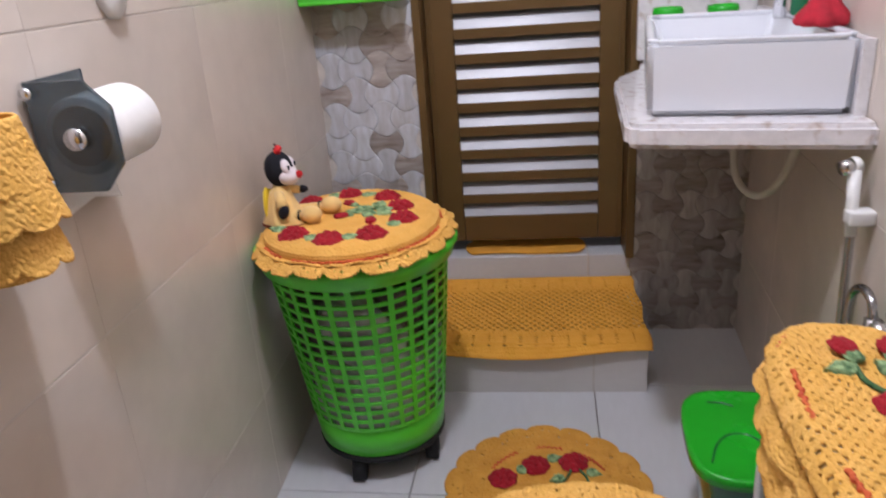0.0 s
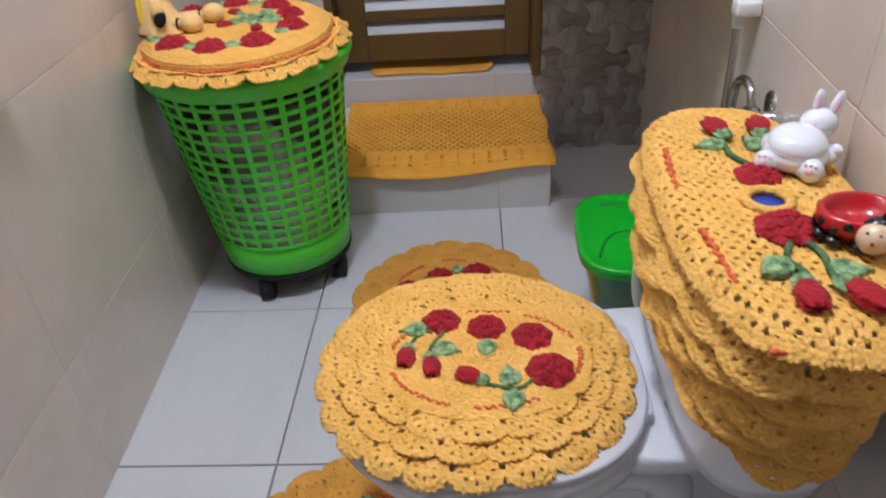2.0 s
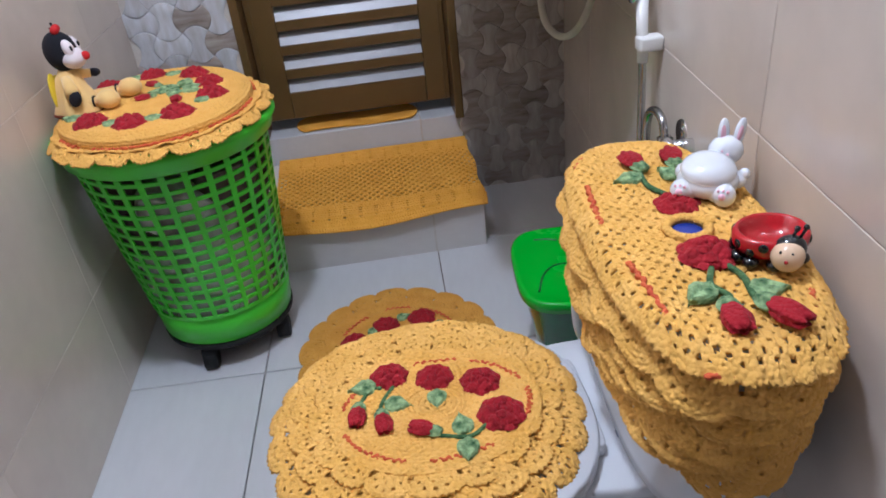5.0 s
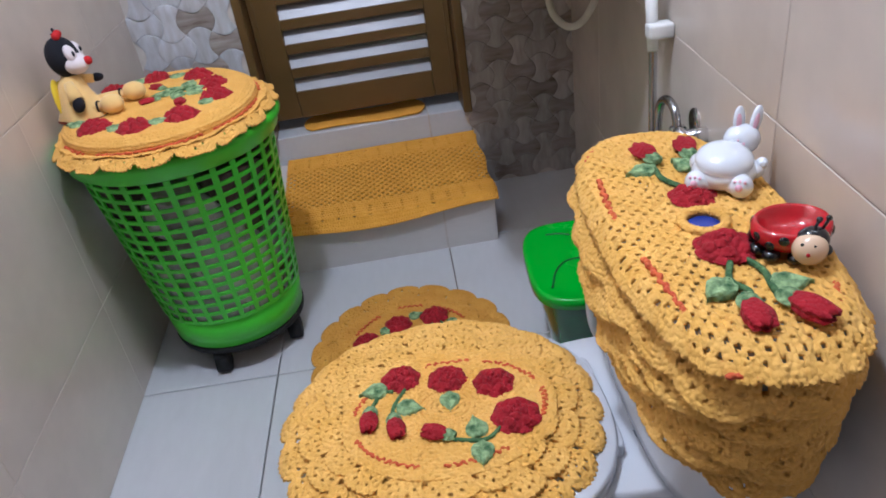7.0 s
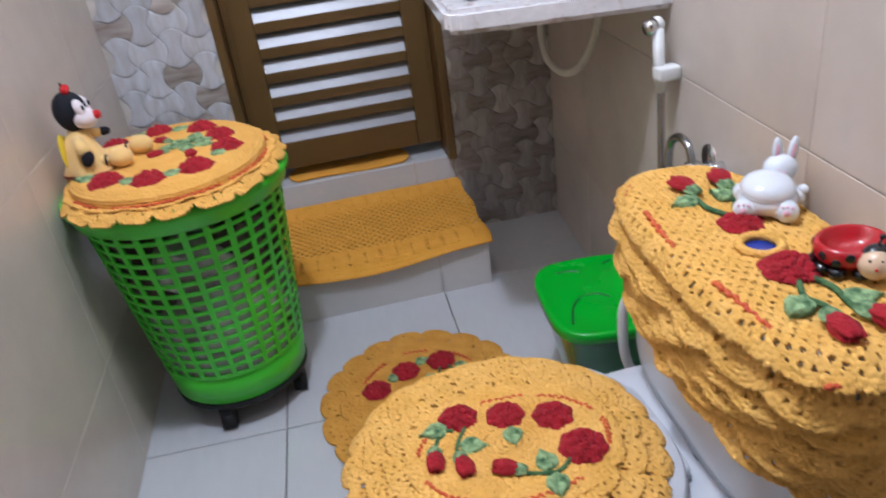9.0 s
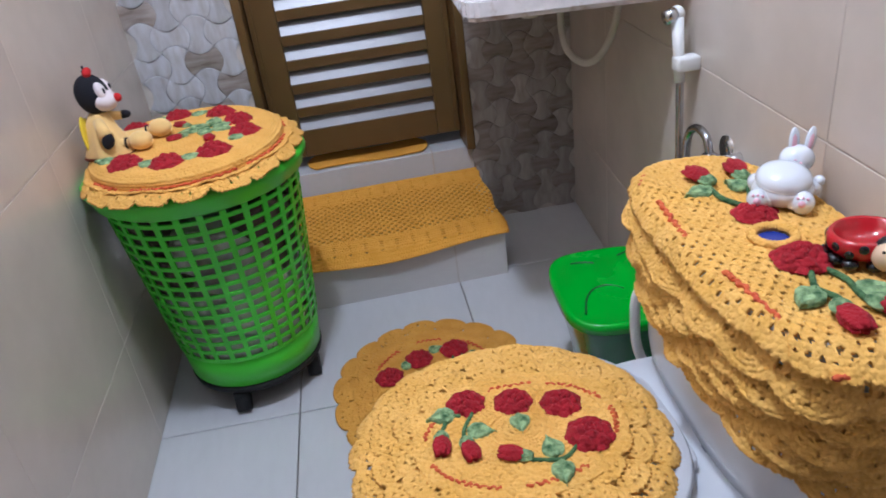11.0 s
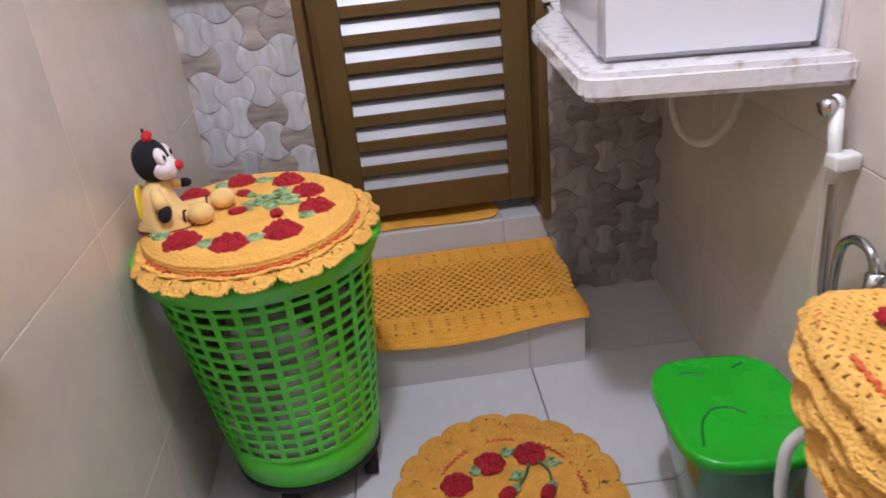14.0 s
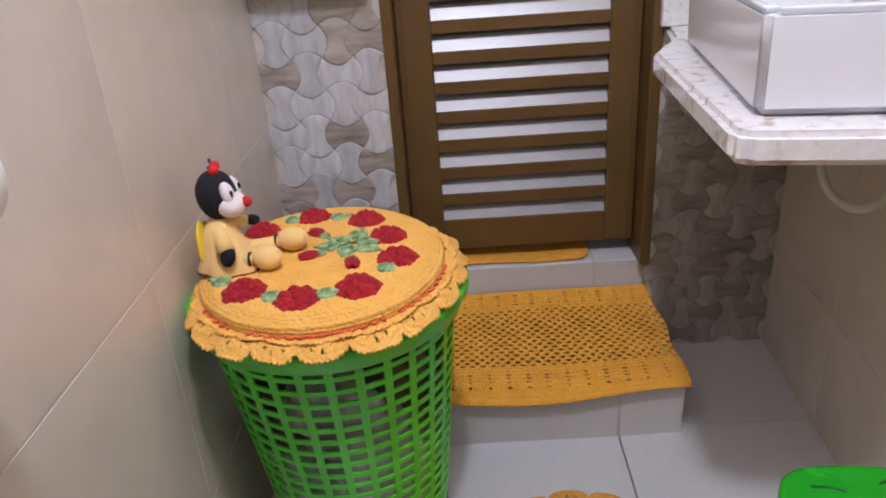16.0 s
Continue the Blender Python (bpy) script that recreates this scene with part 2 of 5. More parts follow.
def rod(bm, a, b, r1, r2=None, seg=20, mat=0):
    a, b = Vector(a), Vector(b)
    d = b - a
    m = Matrix.Translation((a + b) / 2) @ d.to_track_quat("Z", "Y").to_matrix().to_4x4()
    g = bmesh.ops.create_cone(bm, cap_ends=True, segments=seg, radius1=r1, radius2=r1 if r2 is None else r2, depth=d.length, matrix=m)
    for f in {f for v in g["verts"] for f in v.link_faces}:
        f.material_index = mat
    return bm


def smooth_path(pts, n):
    """Catmull-Rom through the points."""
    p = np.array(pts, float)
    p = np.vstack([2 * p[0] - p[1], p, 2 * p[-1] - p[-2]])
    out = []
    for i in range(1, len(p) - 2):
        for s in np.linspace(0, 1, n, endpoint=False):
            a, b, c, d = p[i - 1 : i + 3]
            out.append(0.5 * (2 * b + (c - a) * s + (2 * a - 5 * b + 4 * c - d) * s**2 + (3 * b - a - 3 * c + d) * s**3))
    return np.array(out + [p[-2]])


def tube(name, pts, r, material, parent=None, label="", n=10, seg=12, ribs=0.0, pitch=0.004, smooth=True):
    """A tube along a smooth path; ribs gives a corrugated hose."""
    path = smooth_path(pts, n)
    if ribs:
        length = np.linalg.norm(np.diff(path, axis=0), axis=1).cumsum()
        total = length[-1]
        want = np.linspace(0, total, int(total / pitch * 2))
        path = np.stack([np.interp(want, np.r_[0, length], path[:, k]) for k in range(3)], 1)
    verts, faces = [], []
    up = Vector((0.31, 0.17, 0.93))
    for i, q in enumerate(path):
        t = Vector(path[min(i + 1, len(path) - 1)] - path[max(i - 1, 0)]).normalized()
        a = t.cross(up).normalized()
        b = t.cross(a)
        rr = (r(i / (len(path) - 1)) if callable(r) else r) + (ribs if ribs and i % 2 else 0)
        for k in range(seg):
            w = 2 * math.pi * k / seg
            verts.append(Vector(q) + rr * (math.cos(w) * a + math.sin(w) * b))
    for i in range(len(path) - 1):
        for k in range(seg):
            faces.append((i * seg + k, i * seg + (k + 1) % seg, (i + 1) * seg + (k + 1) % seg, (i + 1) * seg + k))
    faces += [tuple(range(seg)), tuple(reversed(range((len(path) - 1) * seg, len(path) * seg)))]
    return put(name, mesh_of(name, verts, faces, material, smooth), parent, label)


def loft(rings, cap=True):
    """Vertices and faces through rings of equal length, bottom to top."""
    n = len(rings[0])
    verts = [p for ring in rings for p in ring]
    faces = [(i * n + k, i * n + (k + 1) % n, (i + 1) * n + (k + 1) % n, (i + 1) * n + k) for i in range(len(rings) - 1) for k in range(n)]
    if cap:
        faces += [tuple(reversed(range(n))), tuple(range((len(rings) - 1) * n, len(rings) * n))]
    return verts, faces


def superell(cx, cy, rx, ry, z, p=2.0, n=64, rot=0.0):
    out = []
    for k in range(n):
        a = 2 * math.pi * k / n
        c, s = math.cos(a), math.sin(a)
        x, y = rx * math.copysign(abs(c) ** (2 / p), c), ry * math.copysign(abs(s) ** (2 / p), s)
        out.append((cx + x * math.cos(rot) - y * math.sin(rot), cy + x * math.sin(rot) + y * math.cos(rot), z))
    return out


def lathe(name, profile, c, material, parent=None, label="", n=48):
    """Turns (radius, height) pairs about a vertical axis through c."""
    rings = [[(c[0] + r * math.cos(2 * math.pi * k / n), c[1] + r * math.sin(2 * math.pi * k / n), c[2] + z) for k in range(n)] for r, z in profile]
    return put(name, mesh_of(name, *loft(rings), material), parent, label)


def sheet(name, x, y, z, material, parent=None, label="", hole=None, closed=False, thick=0.004, smooth=True):
    """A fabric from arrays of places (rows by columns), with the cells in hole left out and a thickness."""
    nv, nu = x.shape
    verts = np.stack([x.ravel(), y.ravel(), z.ravel()], 1)
    j, i = np.meshgrid(np.arange(nv - 1), np.arange(nu if closed else nu - 1), indexing="ij")
    i2 = (i + 1) % nu
    quads = np.stack([j * nu + i, j * nu + i2, (j + 1) * nu + i2, (j + 1) * nu + i], -1)
    if hole is not None:
        quads = quads[~hole[: quads.shape[0], : quads.shape[1]]]
    me = mesh_of(name, verts, quads.reshape(-1, 4), material, smooth)
    ob = put(name, me, parent, label)
    if thick:
        mod = ob.modifiers.new("thickness", "SOLIDIFY")
        mod.thickness, mod.offset = thick, 0.0
    return ob


def stitch(u, v, pu=0.0065, pv=0.006):
    """Height of worked stitches, 0 to 1, over lengths u and v."""
    row = np.floor(v / pv)
    return np.abs(np.sin(np.pi * (u / pu + 0.5 * (row % 2)))) ** 0.7 * np.abs(np.sin(np.pi * v / pv)) ** 0.6


# ---- the room ----
RIGHT = lambda y: 1.162 + 0.08 * y
BACK, FRONT, TOP = 0.345, -1.86, 2.42


def wall_piece(name, poly, z0, z1, material, label, category="wall"):
    bm = bmesh.new()
    lo = [bm.verts.new((x, y, z0)) for x, y in poly]
    hi = [bm.verts.new((x, y, z1)) for x, y in poly]
    n = len(poly)
    bm.faces.new(lo[::-1]), bm.faces.new(hi)
    for k in range(n):
        bm.faces.new((lo[k], lo[(k + 1) % n], hi[(k + 1) % n], hi[k]))
    bmesh.ops.recalc_face_normals(bm, faces=bm.faces)
    return tagged(part(name, bm, material, smooth=False), label, category, kind="structure")


floor = wall_piece("floor", [(-0.1, FRONT - 0.1), (1.35, FRONT - 0.1), (1.35, 0.6), (-0.1, 0.6)], -0.12, -0.008, FLOOR_GROUT, "light grey tiled bathroom floor with brown joints", "floor")
wall_west = wall_piece("wall_west", [(-0.12, FRONT), (-0.0012, FRONT), (-0.0012, BACK + 0.1), (-0.12, BACK + 0.1)], -0.008, TOP, GROUT, "wall clad in large beige ceramic tiles")
wall_east = wall_piece("wall_east", [(RIGHT(FRONT) + 0.0012, FRONT), (1.4, FRONT), (1.4, BACK + 0.1), (RIGHT(BACK + 0.1) + 0.0012, BACK + 0.1)], -0.008, TOP, DARK_GROUT, "slightly skewed wall clad in large beige ceramic tiles")
# South wall is out of view; close and near-black so little light bounces back.
wall_south = wall_piece("wall_south", [(-0.12, FRONT - 0.12), (1.4, FRONT - 0.12), (1.4, FRONT), (-0.12, FRONT)], -0.008, TOP, BOUNCE_DARK, "unseen closing wall set close and dark to cut bounced light")
OPEN_L, OPEN_R = 0.279, 0.882
wall_north_a = wall_piece("wall_north_a", [(-0.001, BACK + 0.006), (OPEN_L, BACK + 0.006), (OPEN_L, BACK + 0.12), (-0.001, BACK + 0.12)], -0.008, TOP, GROUT, "narrow wall clad in interlocking relief tiles beside the door")
wall_north_b = wall_piece("wall_north_b", [(OPEN_R, BACK + 0.006), (RIGHT(BACK) + 0.001, BACK + 0.006), (RIGHT(BACK) + 0.001, BACK + 0.12), (OPEN_R, BACK + 0.12)], -0.008, TOP, GROUT, "wall clad in interlocking relief tiles under the counter")
wall_north_c = wall_piece("wall_north_c", [(OPEN_L, BACK + 0.006), (OPEN_R, BACK + 0.006), (OPEN_R, BACK + 0.12), (OPEN_L, BACK + 0.12)], 2.32, TOP, PAINT, "plain wall above the door")
wall_beyond = wall_piece("wall_beyond", [(-0.2, 1.6), (1.4, 1.6), (1.4, 1.65), (-0.2, 1.65)], 0.23, TOP, PAINT, "plain wall behind the louvred door")
ceiling = wall_piece("ceiling", [(-0.12, FRONT - 0.12), (1.4, FRONT - 0.12), (1.4, 1.65), (-0.12, 1.65)], TOP, TOP + 0.1, PAINT, "plain white painted ceiling", "ceiling")

for x0, x1 in ((-0.2, -0.12), (1.4, 1.48)):
    wall_piece("wall_hall", [(x0, 0.44), (x1, 0.44), (x1, 1.65), (x0, 1.65)], 0.23, TOP, PAINT, "plain side wall of the hall behind the door")
wall_piece("floor_hall", [(-0.2, 0.621), (1.48, 0.621), (1.48, 1.65), (-0.2, 1.65)], 0.13, 0.238, FLOOR_TILE, "light tiled hall floor behind the louvred door", "floor")

# ---- step, threshold ----
STEP_X0, STEP_X1 = 0.0, 0.876
ZF, ZB, RISER = 0.127, 0.156, 0.378
step = thing("step", "pale tiled step in front of the louvred door", "step", kind="structure")
bm = bmesh.new()
for x0, x1 in ((0.002, 0.7355), (0.7385, STEP_X1)):
    vs = [bm.verts.new(p) for p in ((x0, 0, -0.004), (x1, 0, -0.004), (x1, 0, ZF), (x0, 0, ZF), (x0, RISER, -0.004), (x1, RISER, -0.004), (x1, RISER, ZB), (x0, RISER, ZB))]
    for f in ((0, 1, 2, 3), (5, 4, 7, 6), (3, 2, 6, 7), (1, 5, 6, 2), (4, 0, 3, 7), (4, 5, 1, 0)):
        bm.faces.new([vs[k] for k in f])
bmesh.ops.bevel(bm, geom=bm.edges[:], offset=0.0025, segments=2, affect="EDGES")
part("tread_block", bm, STEP_TILE, step, smooth=False)
bm = bmesh.new()
vs = [bm.verts.new((x, y, z)) for x in (0.7345, 0.7395) for y, z in ((0.0012, -0.004), (0.0012, ZF - 0.001), (RISER - 0.001, ZB - 0.001), (RISER - 0.001, -0.004))]
for f in ((0, 1, 2, 3), (7, 6, 5, 4), (0, 4, 5, 1), (1, 5, 6, 2), (2, 6, 7, 3), (3, 7, 4, 0)):
    bm.faces.new([vs[k] for k in f])
bmesh.ops.recalc_face_normals(bm, faces=bm.faces)
part("joint", bm, GROUT, step, smooth=False)
threshold = thing("threshold", "white tiled threshold under the louvred door", "threshold", kind="structure")
for x0, x1 in ((OPEN_L + 0.002, 0.752), (0.755, OPEN_R - 0.002)):
    box_part("threshold_tile", (x0, x1, RISER + 0.002, 0.62, 0.02, 0.240), FLOOR_TILE, threshold, bevel=0.003)

box_part("joint", (0.7515, 0.7555, RISER + 0.0032, 0.618, 0.02, 0.2388), GROUT, threshold, bevel=0.0)

# ---- louvred door ----
door_1 = thing("door_1", "closed bronze aluminium louvred door above a tiled threshold", "door", kind="structure")
DY = 0.420
for x0, x1 in ((OPEN_L - 0.002, 0.300), (0.858, OPEN_R + 0.001)):
    box_part("jamb", (x0, x1, BACK - 0.004, DY + 0.05, 0.241, 2.30), BRONZE, door_1, bevel=0.003)
box_part("head_jamb", (OPEN_L, OPEN_R, BACK - 0.004, DY + 0.05, 2.272, 2.318), BRONZE, door_1, bevel=0.003)
for x0, x1 in ((0.302, 0.381), (0.785, 0.856)):
    box_part("stile", (x0, x1, DY, DY + 0.035, 0.279, 2.27), BRONZE, door_1, bevel=0.004)
    xa = 0.317 if x0 < 0.5 else 0.841
    box_part("stile_bead", (xa - 0.002, xa + 0.002, DY - 0.003, DY + 0.002, 0.279, 2.27), BRONZE, door_1, bevel=0.001)
box_part("bottom_rail", (0.3815, 0.7845, DY, DY + 0.035, 0.279, 0.334), BRONZE, door_1, bevel=0.003)
box_part("top_rail", (0.3815, 0.7845, DY, DY + 0.035, 2.20, 2.27), BRONZE, door_1, bevel=0.003)
zs, pitch = 0.339, 0.0695
bm_blade, bm_lip = bmesh.new(), bmesh.new()
for bmx, section in ((bm_blade, [(0.0015, 0.004), (0.0190, 0.0385), (0.0225, 0.0370), (0.005, 0.002)]), (bm_lip, [(-0.004, -0.022), (0.0, -0.022), (0.0, -0.001), (0.006, 0.001), (0.004, 0.006), (-0.004, 0.005)])):
    a = [bmx.verts.new((0, y, z)) for y, z in section]
    b = [bmx.verts.new((0.403, y, z)) for y, z in section]
    bmx.faces.new(a), bmx.faces.new(b[::-1])
    for k in range(len(section)):
        bmx.faces.new((a[k], b[k], b[(k + 1) % len(section)], a[(k + 1) % len(section)]))
    bmesh.ops.recalc_face_normals(bmx, faces=bmx.faces)
blade_me, lip_me = bpy.data.meshes.new("slat"), bpy.data.meshes.new("slat_lip")
bm_blade.to_mesh(blade_me), bm_lip.to_mesh(lip_me)
blade_me.materials.append(SLAT_SHEEN), lip_me.materials.append(BRONZE)
k = 0
while zs + k * pitch < 2.17:
    s = put("slat", blade_me, door_1, "louvre slat coloured pale for its bright reflection")
    s.location = (0.3815, DY + 0.004, zs + 0.014 + k * pitch)
    put("slat_lip", lip_me, s)
    k += 1

# ---- ceiling lamp ----
lamp = thing("ceiling_lamp", "round ceiling lamp holder with a lit bulb", "lamp")
lathe("holder", [(0.05, 0.0), (0.05, -0.015), (0.025, -0.03), (0.02, -0.05)], (LAMP[0], LAMP[1], TOP), WHITE_PLASTIC, lamp)
part("bulb", ball(bmesh.new(), (LAMP[0], LAMP[1], 2.33), (0.045, 0.045, 0.055)), BULB, lamp)
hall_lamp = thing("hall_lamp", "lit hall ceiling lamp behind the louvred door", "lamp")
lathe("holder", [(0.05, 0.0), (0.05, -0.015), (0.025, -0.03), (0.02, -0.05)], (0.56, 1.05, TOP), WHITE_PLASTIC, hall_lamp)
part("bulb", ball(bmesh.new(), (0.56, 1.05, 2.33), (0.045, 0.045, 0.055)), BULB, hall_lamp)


# ---- crochet pieces ----
def shells(du, dv, w):
    """Fan stitches of a scallop of half-width w, du along the edge and dv outwards from its middle: where it is, its relief, its holes."""
    d, th = np.hypot(du, dv) / w, np.arctan2(du, dv)
    inside = (d < 1.10) & (dv > -0.12 * w)
    fan = (0.25 + 0.75 * np.abs(np.sin(np.pi * d * w / 0.0070)) ** 0.7) * (0.55 + 0.45 * np.abs(np.sin(th * 6.5)))
    dots = inside & (np.abs(d - 0.64) < 0.075) & (np.abs(np.sin(th * 5.0)) < 0.40)
    dots |= inside & (np.abs(d - 0.28) < 0.07) & (np.abs(np.sin(th * 2.5 + 0.6)) < 0.30)
    joins = (np.abs(np.abs(du) - w) < 0.13 * w) & (np.abs(dv - 0.02 * w) < 0.15 * w)
    return inside, fan, dots | joins


def polar(cx, cy, rx, ry, r0, r1, zfun, scallops=0, p=2.0, step_len=0.0019, relief=0.0018, phase=0.0, pitch=0.0065, cusp=0.50, uneven=0.0):
    """Arrays for a ring of crochet between the shares r0 and r1 of an oval, its outer edge a row of shell scallops."""
    mean = (rx + ry) / 2
    nu = int(2 * math.pi * mean * r1 / step_len)
    nv = max(int(mean * (r1 - r0) / step_len), 4)
    a = np.linspace(0, 2 * np.pi, nu, endpoint=False)[None, :]
    s = np.linspace(0, 1, nv)[:, None]
    hole = None
    edge = r1 + 0 * a
    if scallops:
        turn = a + phase + uneven * np.sin(3 * a + 7 * phase) / scallops
        q = ((turn * scallops / (2 * np.pi)) % 1 - 0.5) * 2
        w = math.pi * mean * r1 / scallops
        edge = r1 - w / mean * cusp * (1 - np.sqrt(np.maximum(1 - np.abs(q) ** 2.2, 0)))
        edge = edge * (1 + 0.012 * np.sin(5 * a + 11 * phase) * uneven)
    r = r0 + (edge - r0) * s
    if scallops:
        r = r + 0.0036 / mean * (np.abs(np.sin(a * round(mean * r1 * 2 * math.pi / 0.0072) / 2)) - 0.5) * s**8
    c, sn = np.cos(a), np.sin(a)
    x = cx + rx * r * np.sign(c) * np.abs(c) ** (2 / p)
    y = cy + ry * r * np.sign(sn) * np.abs(sn) ** (2 / p)
    h = stitch(a * mean * (r0 + r1) / 2 + 0 * r, r * mean + 0 * a, pitch, 0.0062)
    wave = 1 + 0 * a
    if scallops:
        wave = 1 - np.abs(q)
        inside, fan, hole = shells(q * w + 0 * r, (r - r1) * mean + w, w)
        h = np.where(inside, fan, h)
        hole &= (s > 0.08) & (s < 0.93)
    z = zfun(r + 0 * a, s + 0 * a, a + 0 * s, wave + 0 * s) + relief * h
    return x, y, z, hole


def rose(r, material=None, petals=7, squash=0.7):
    """A crocheted rose as one mesh: three ruffled rounds of petals and a coiled middle."""
    verts, faces = [], []
    for ring, (ro, ri, z0, lift, n, ph) in enumerate(((1.0, 0.35, 0.0, 0.22, petals, 0.0), (0.78, 0.25, 0.16, 0.30, petals - 1, 0.5), (0.52, 0.10, 0.30, 0.30, petals - 3, 0.2), (0.27, 0.0, 0.42, 0.2, 3, 0.9))):
        nu, nv = 84, 6
        base = len(verts)
        for j in range(nv):
            s = j / (nv - 1)
            for i in range(nu):
                a = 2 * math.pi * i / nu
                w = abs(math.sin(n * (a + ph) / 2))
                rr = r * (ri + (ro - ri) * s * (0.74 + 0.26 * w**0.6))
                zz = r * squash * (z0 + 1.3 * lift * math.sin(s * 2.75) * (0.5 + 0.5 * w) + 0.03 * math.sin(7 * a + 3 * ring) * s)
                verts.append((rr * math.cos(a), rr * math.sin(a), zz))
        for j in range(nv - 1):
            for i in range(nu):
                faces.append((base + j * nu + i, base + j * nu + (i + 1) % nu, base + (j + 1) * nu + (i + 1) % nu, base + (j + 1) * nu + i))
    nu = 42
    base = len(verts)
    for zz, rr in ((-0.10, 0.84), (0.16, 0.90), (0.36, 0.62), (0.50, 0.28), (0.54, 0.0)):
        for i in range(nu):
            a = 2 * math.pi * i / nu
            verts.append((r * rr * math.cos(a), r * rr * math.sin(a), r * squash * zz))
    for j in range(4):
        for i in range(nu):
            faces.append((base + j * nu + i, base + j * nu + (i + 1) % nu, base + (j + 1) * nu + (i + 1) % nu, base + (j + 1) * nu + i))
    me = mesh_of("rose", verts, faces, material or RED)
    return me


def leaf(length, width):
    """A pointed crocheted leaf along +x with a sunken midrib."""
    nu, nv = 26, 13
    x, y, z = [np.zeros((nv, nu)) for _ in range(3)]
    for i in range(nu):
        s = i / (nu - 1)
        w = width / 2 * (math.sin(math.pi * min(s * 1.02, 1) ** 0.75) ** 0.75 if 0 < s < 0.98 else 0.02)
        for j in range(nv):
            q = j / (nv - 1) * 2 - 1
            x[j, i] = length * s - 0.12 * length * abs(q) * s
            y[j, i] = w * q
            z[j, i] = 0.004 + 0.10 * width * (1 - q * q) + 0.05 * width * abs(math.sin(9 * s + 3 * abs(q))) - 0.10 * width * math.exp(-((q / 0.12) ** 2)) + 0.05 * width * math.sin(4 * s)
    verts = np.stack([x.ravel(), y.ravel(), z.ravel()], 1)
    low = verts.copy()
    low[:, 2] = -0.001
    f = [(j * nu + i, j * nu + i + 1, (j + 1) * nu + i + 1, (j + 1) * nu + i) for j in range(nv - 1) for i in range(nu - 1)]
    n = len(verts)
    rim = [j * nu for j in range(nv)] + [(nv - 1) * nu + i for i in range(1, nu)] + [j * nu + nu - 1 for j in range(nv - 2, -1, -1)] + [i for i in range(nu - 2, 0, -1)]
    side = [(rim[k], rim[(k + 1) % len(rim)], n + rim[(k + 1) % len(rim)], n + rim[k]) for k in range(len(rim))]
    return mesh_of("leaf", np.vstack([verts, low]), f + side, GREEN_YARN)


def bud(length, width):
    """A closed crocheted bud along +x with its green cap at the start, as two meshes."""
    def body(x0, x1, wid, lobes, mat, name):
        rings = []
        for i in range(12):
            s = i / 11
            w = wid / 2 * (0.35 + 0.75 * math.sin(math.pi * (0.12 + 0.70 * s)))
            if i == 11:
                w *= 0.55
            rings.append([(x0 + (x1 - x0) * s + (0.10 * length * abs(math.cos(lobes * a / 2)) if i > 9 else 0), w * (1 + 0.10 * math.cos(lobes * a)) * math.cos(a), 0.35 * wid + 0.6 * w * (1 + 0.10 * math.cos(lobes * a)) * math.sin(a)) for a in np.linspace(0, 2 * math.pi, 30, endpoint=False)])
        return mesh_of(name, *loft(rings), mat)
    return body(0.22 * length, length, width, 5, RED, "bud"), body(-0.08 * length, 0.42 * length, width * 0.80, 6, GREEN_YARN, "bud_cap")


ROSE_BIG, ROSE_MID = rose(0.0300, squash=0.85), rose(0.029, squash=0.85)
LEAF, LEAF_SMALL = leaf(0.040, 0.0285), leaf(0.034, 0.024)
BUD, BUD_CAP = bud(0.052, 0.030)
BUD_S, BUD_CAP_S = bud(0.042, 0.024)


def lay(name, me, parent, x, y, z, turn=0.0, scale=1.0, tip=0.0):
    ob = put(name, me, parent)
    ob.matrix_basis = pose(x, y, z, tip, 0, turn) @ Matrix.Diagonal((scale, scale, scale, 1))
    return ob


def lay_bud(parent, x, y, z, turn, small=False, scale=1.0):
    ob = lay("bud", BUD_S if small else BUD, parent, x, y, z, turn, scale)
    put("bud_cap", BUD_CAP_S if small else BUD_CAP, ob)


def accent(parent, cx, cy, rx, ry, z, spans, r=0.0019, p=2.0):
    """Stitched orange-red dashes round an oval."""
    for a0, a1 in spans:
        pts = []
        for a in np.linspace(math.radians(a0), math.radians(a1), 26):
            c, s = math.cos(a), math.sin(a)
            wob = 1 + 0.022 * math.sin(a * 75)
            pts.append((cx + rx * wob * math.copysign(abs(c) ** (2 / p), c), cy + ry * wob * math.copysign(abs(s) ** (2 / p), s), z + 0.0012 * math.sin(a * 90)))
        tube("accent_stitching", pts, lambda t, r=r: r * (0.8 + 0.35 * abs(math.sin(70 * t))), ORANGE, parent, "orange-red stitching", n=3, seg=7)


# ---- toilet ----
TX, TY = 0.655, -1.03
toilet = thing("toilet", "white ceramic toilet with low cistern against the wall", "toilet")
SINK = -0.018
def settle(ob, squat=False):
    """Moves a part of the pan to its place; squat lowers its rim and leaves its foot on the floor."""
    ob.location = (0.0, 0.006, 0.0 if squat else SINK)
    ob.scale.z = 0.951 if squat else 1.0


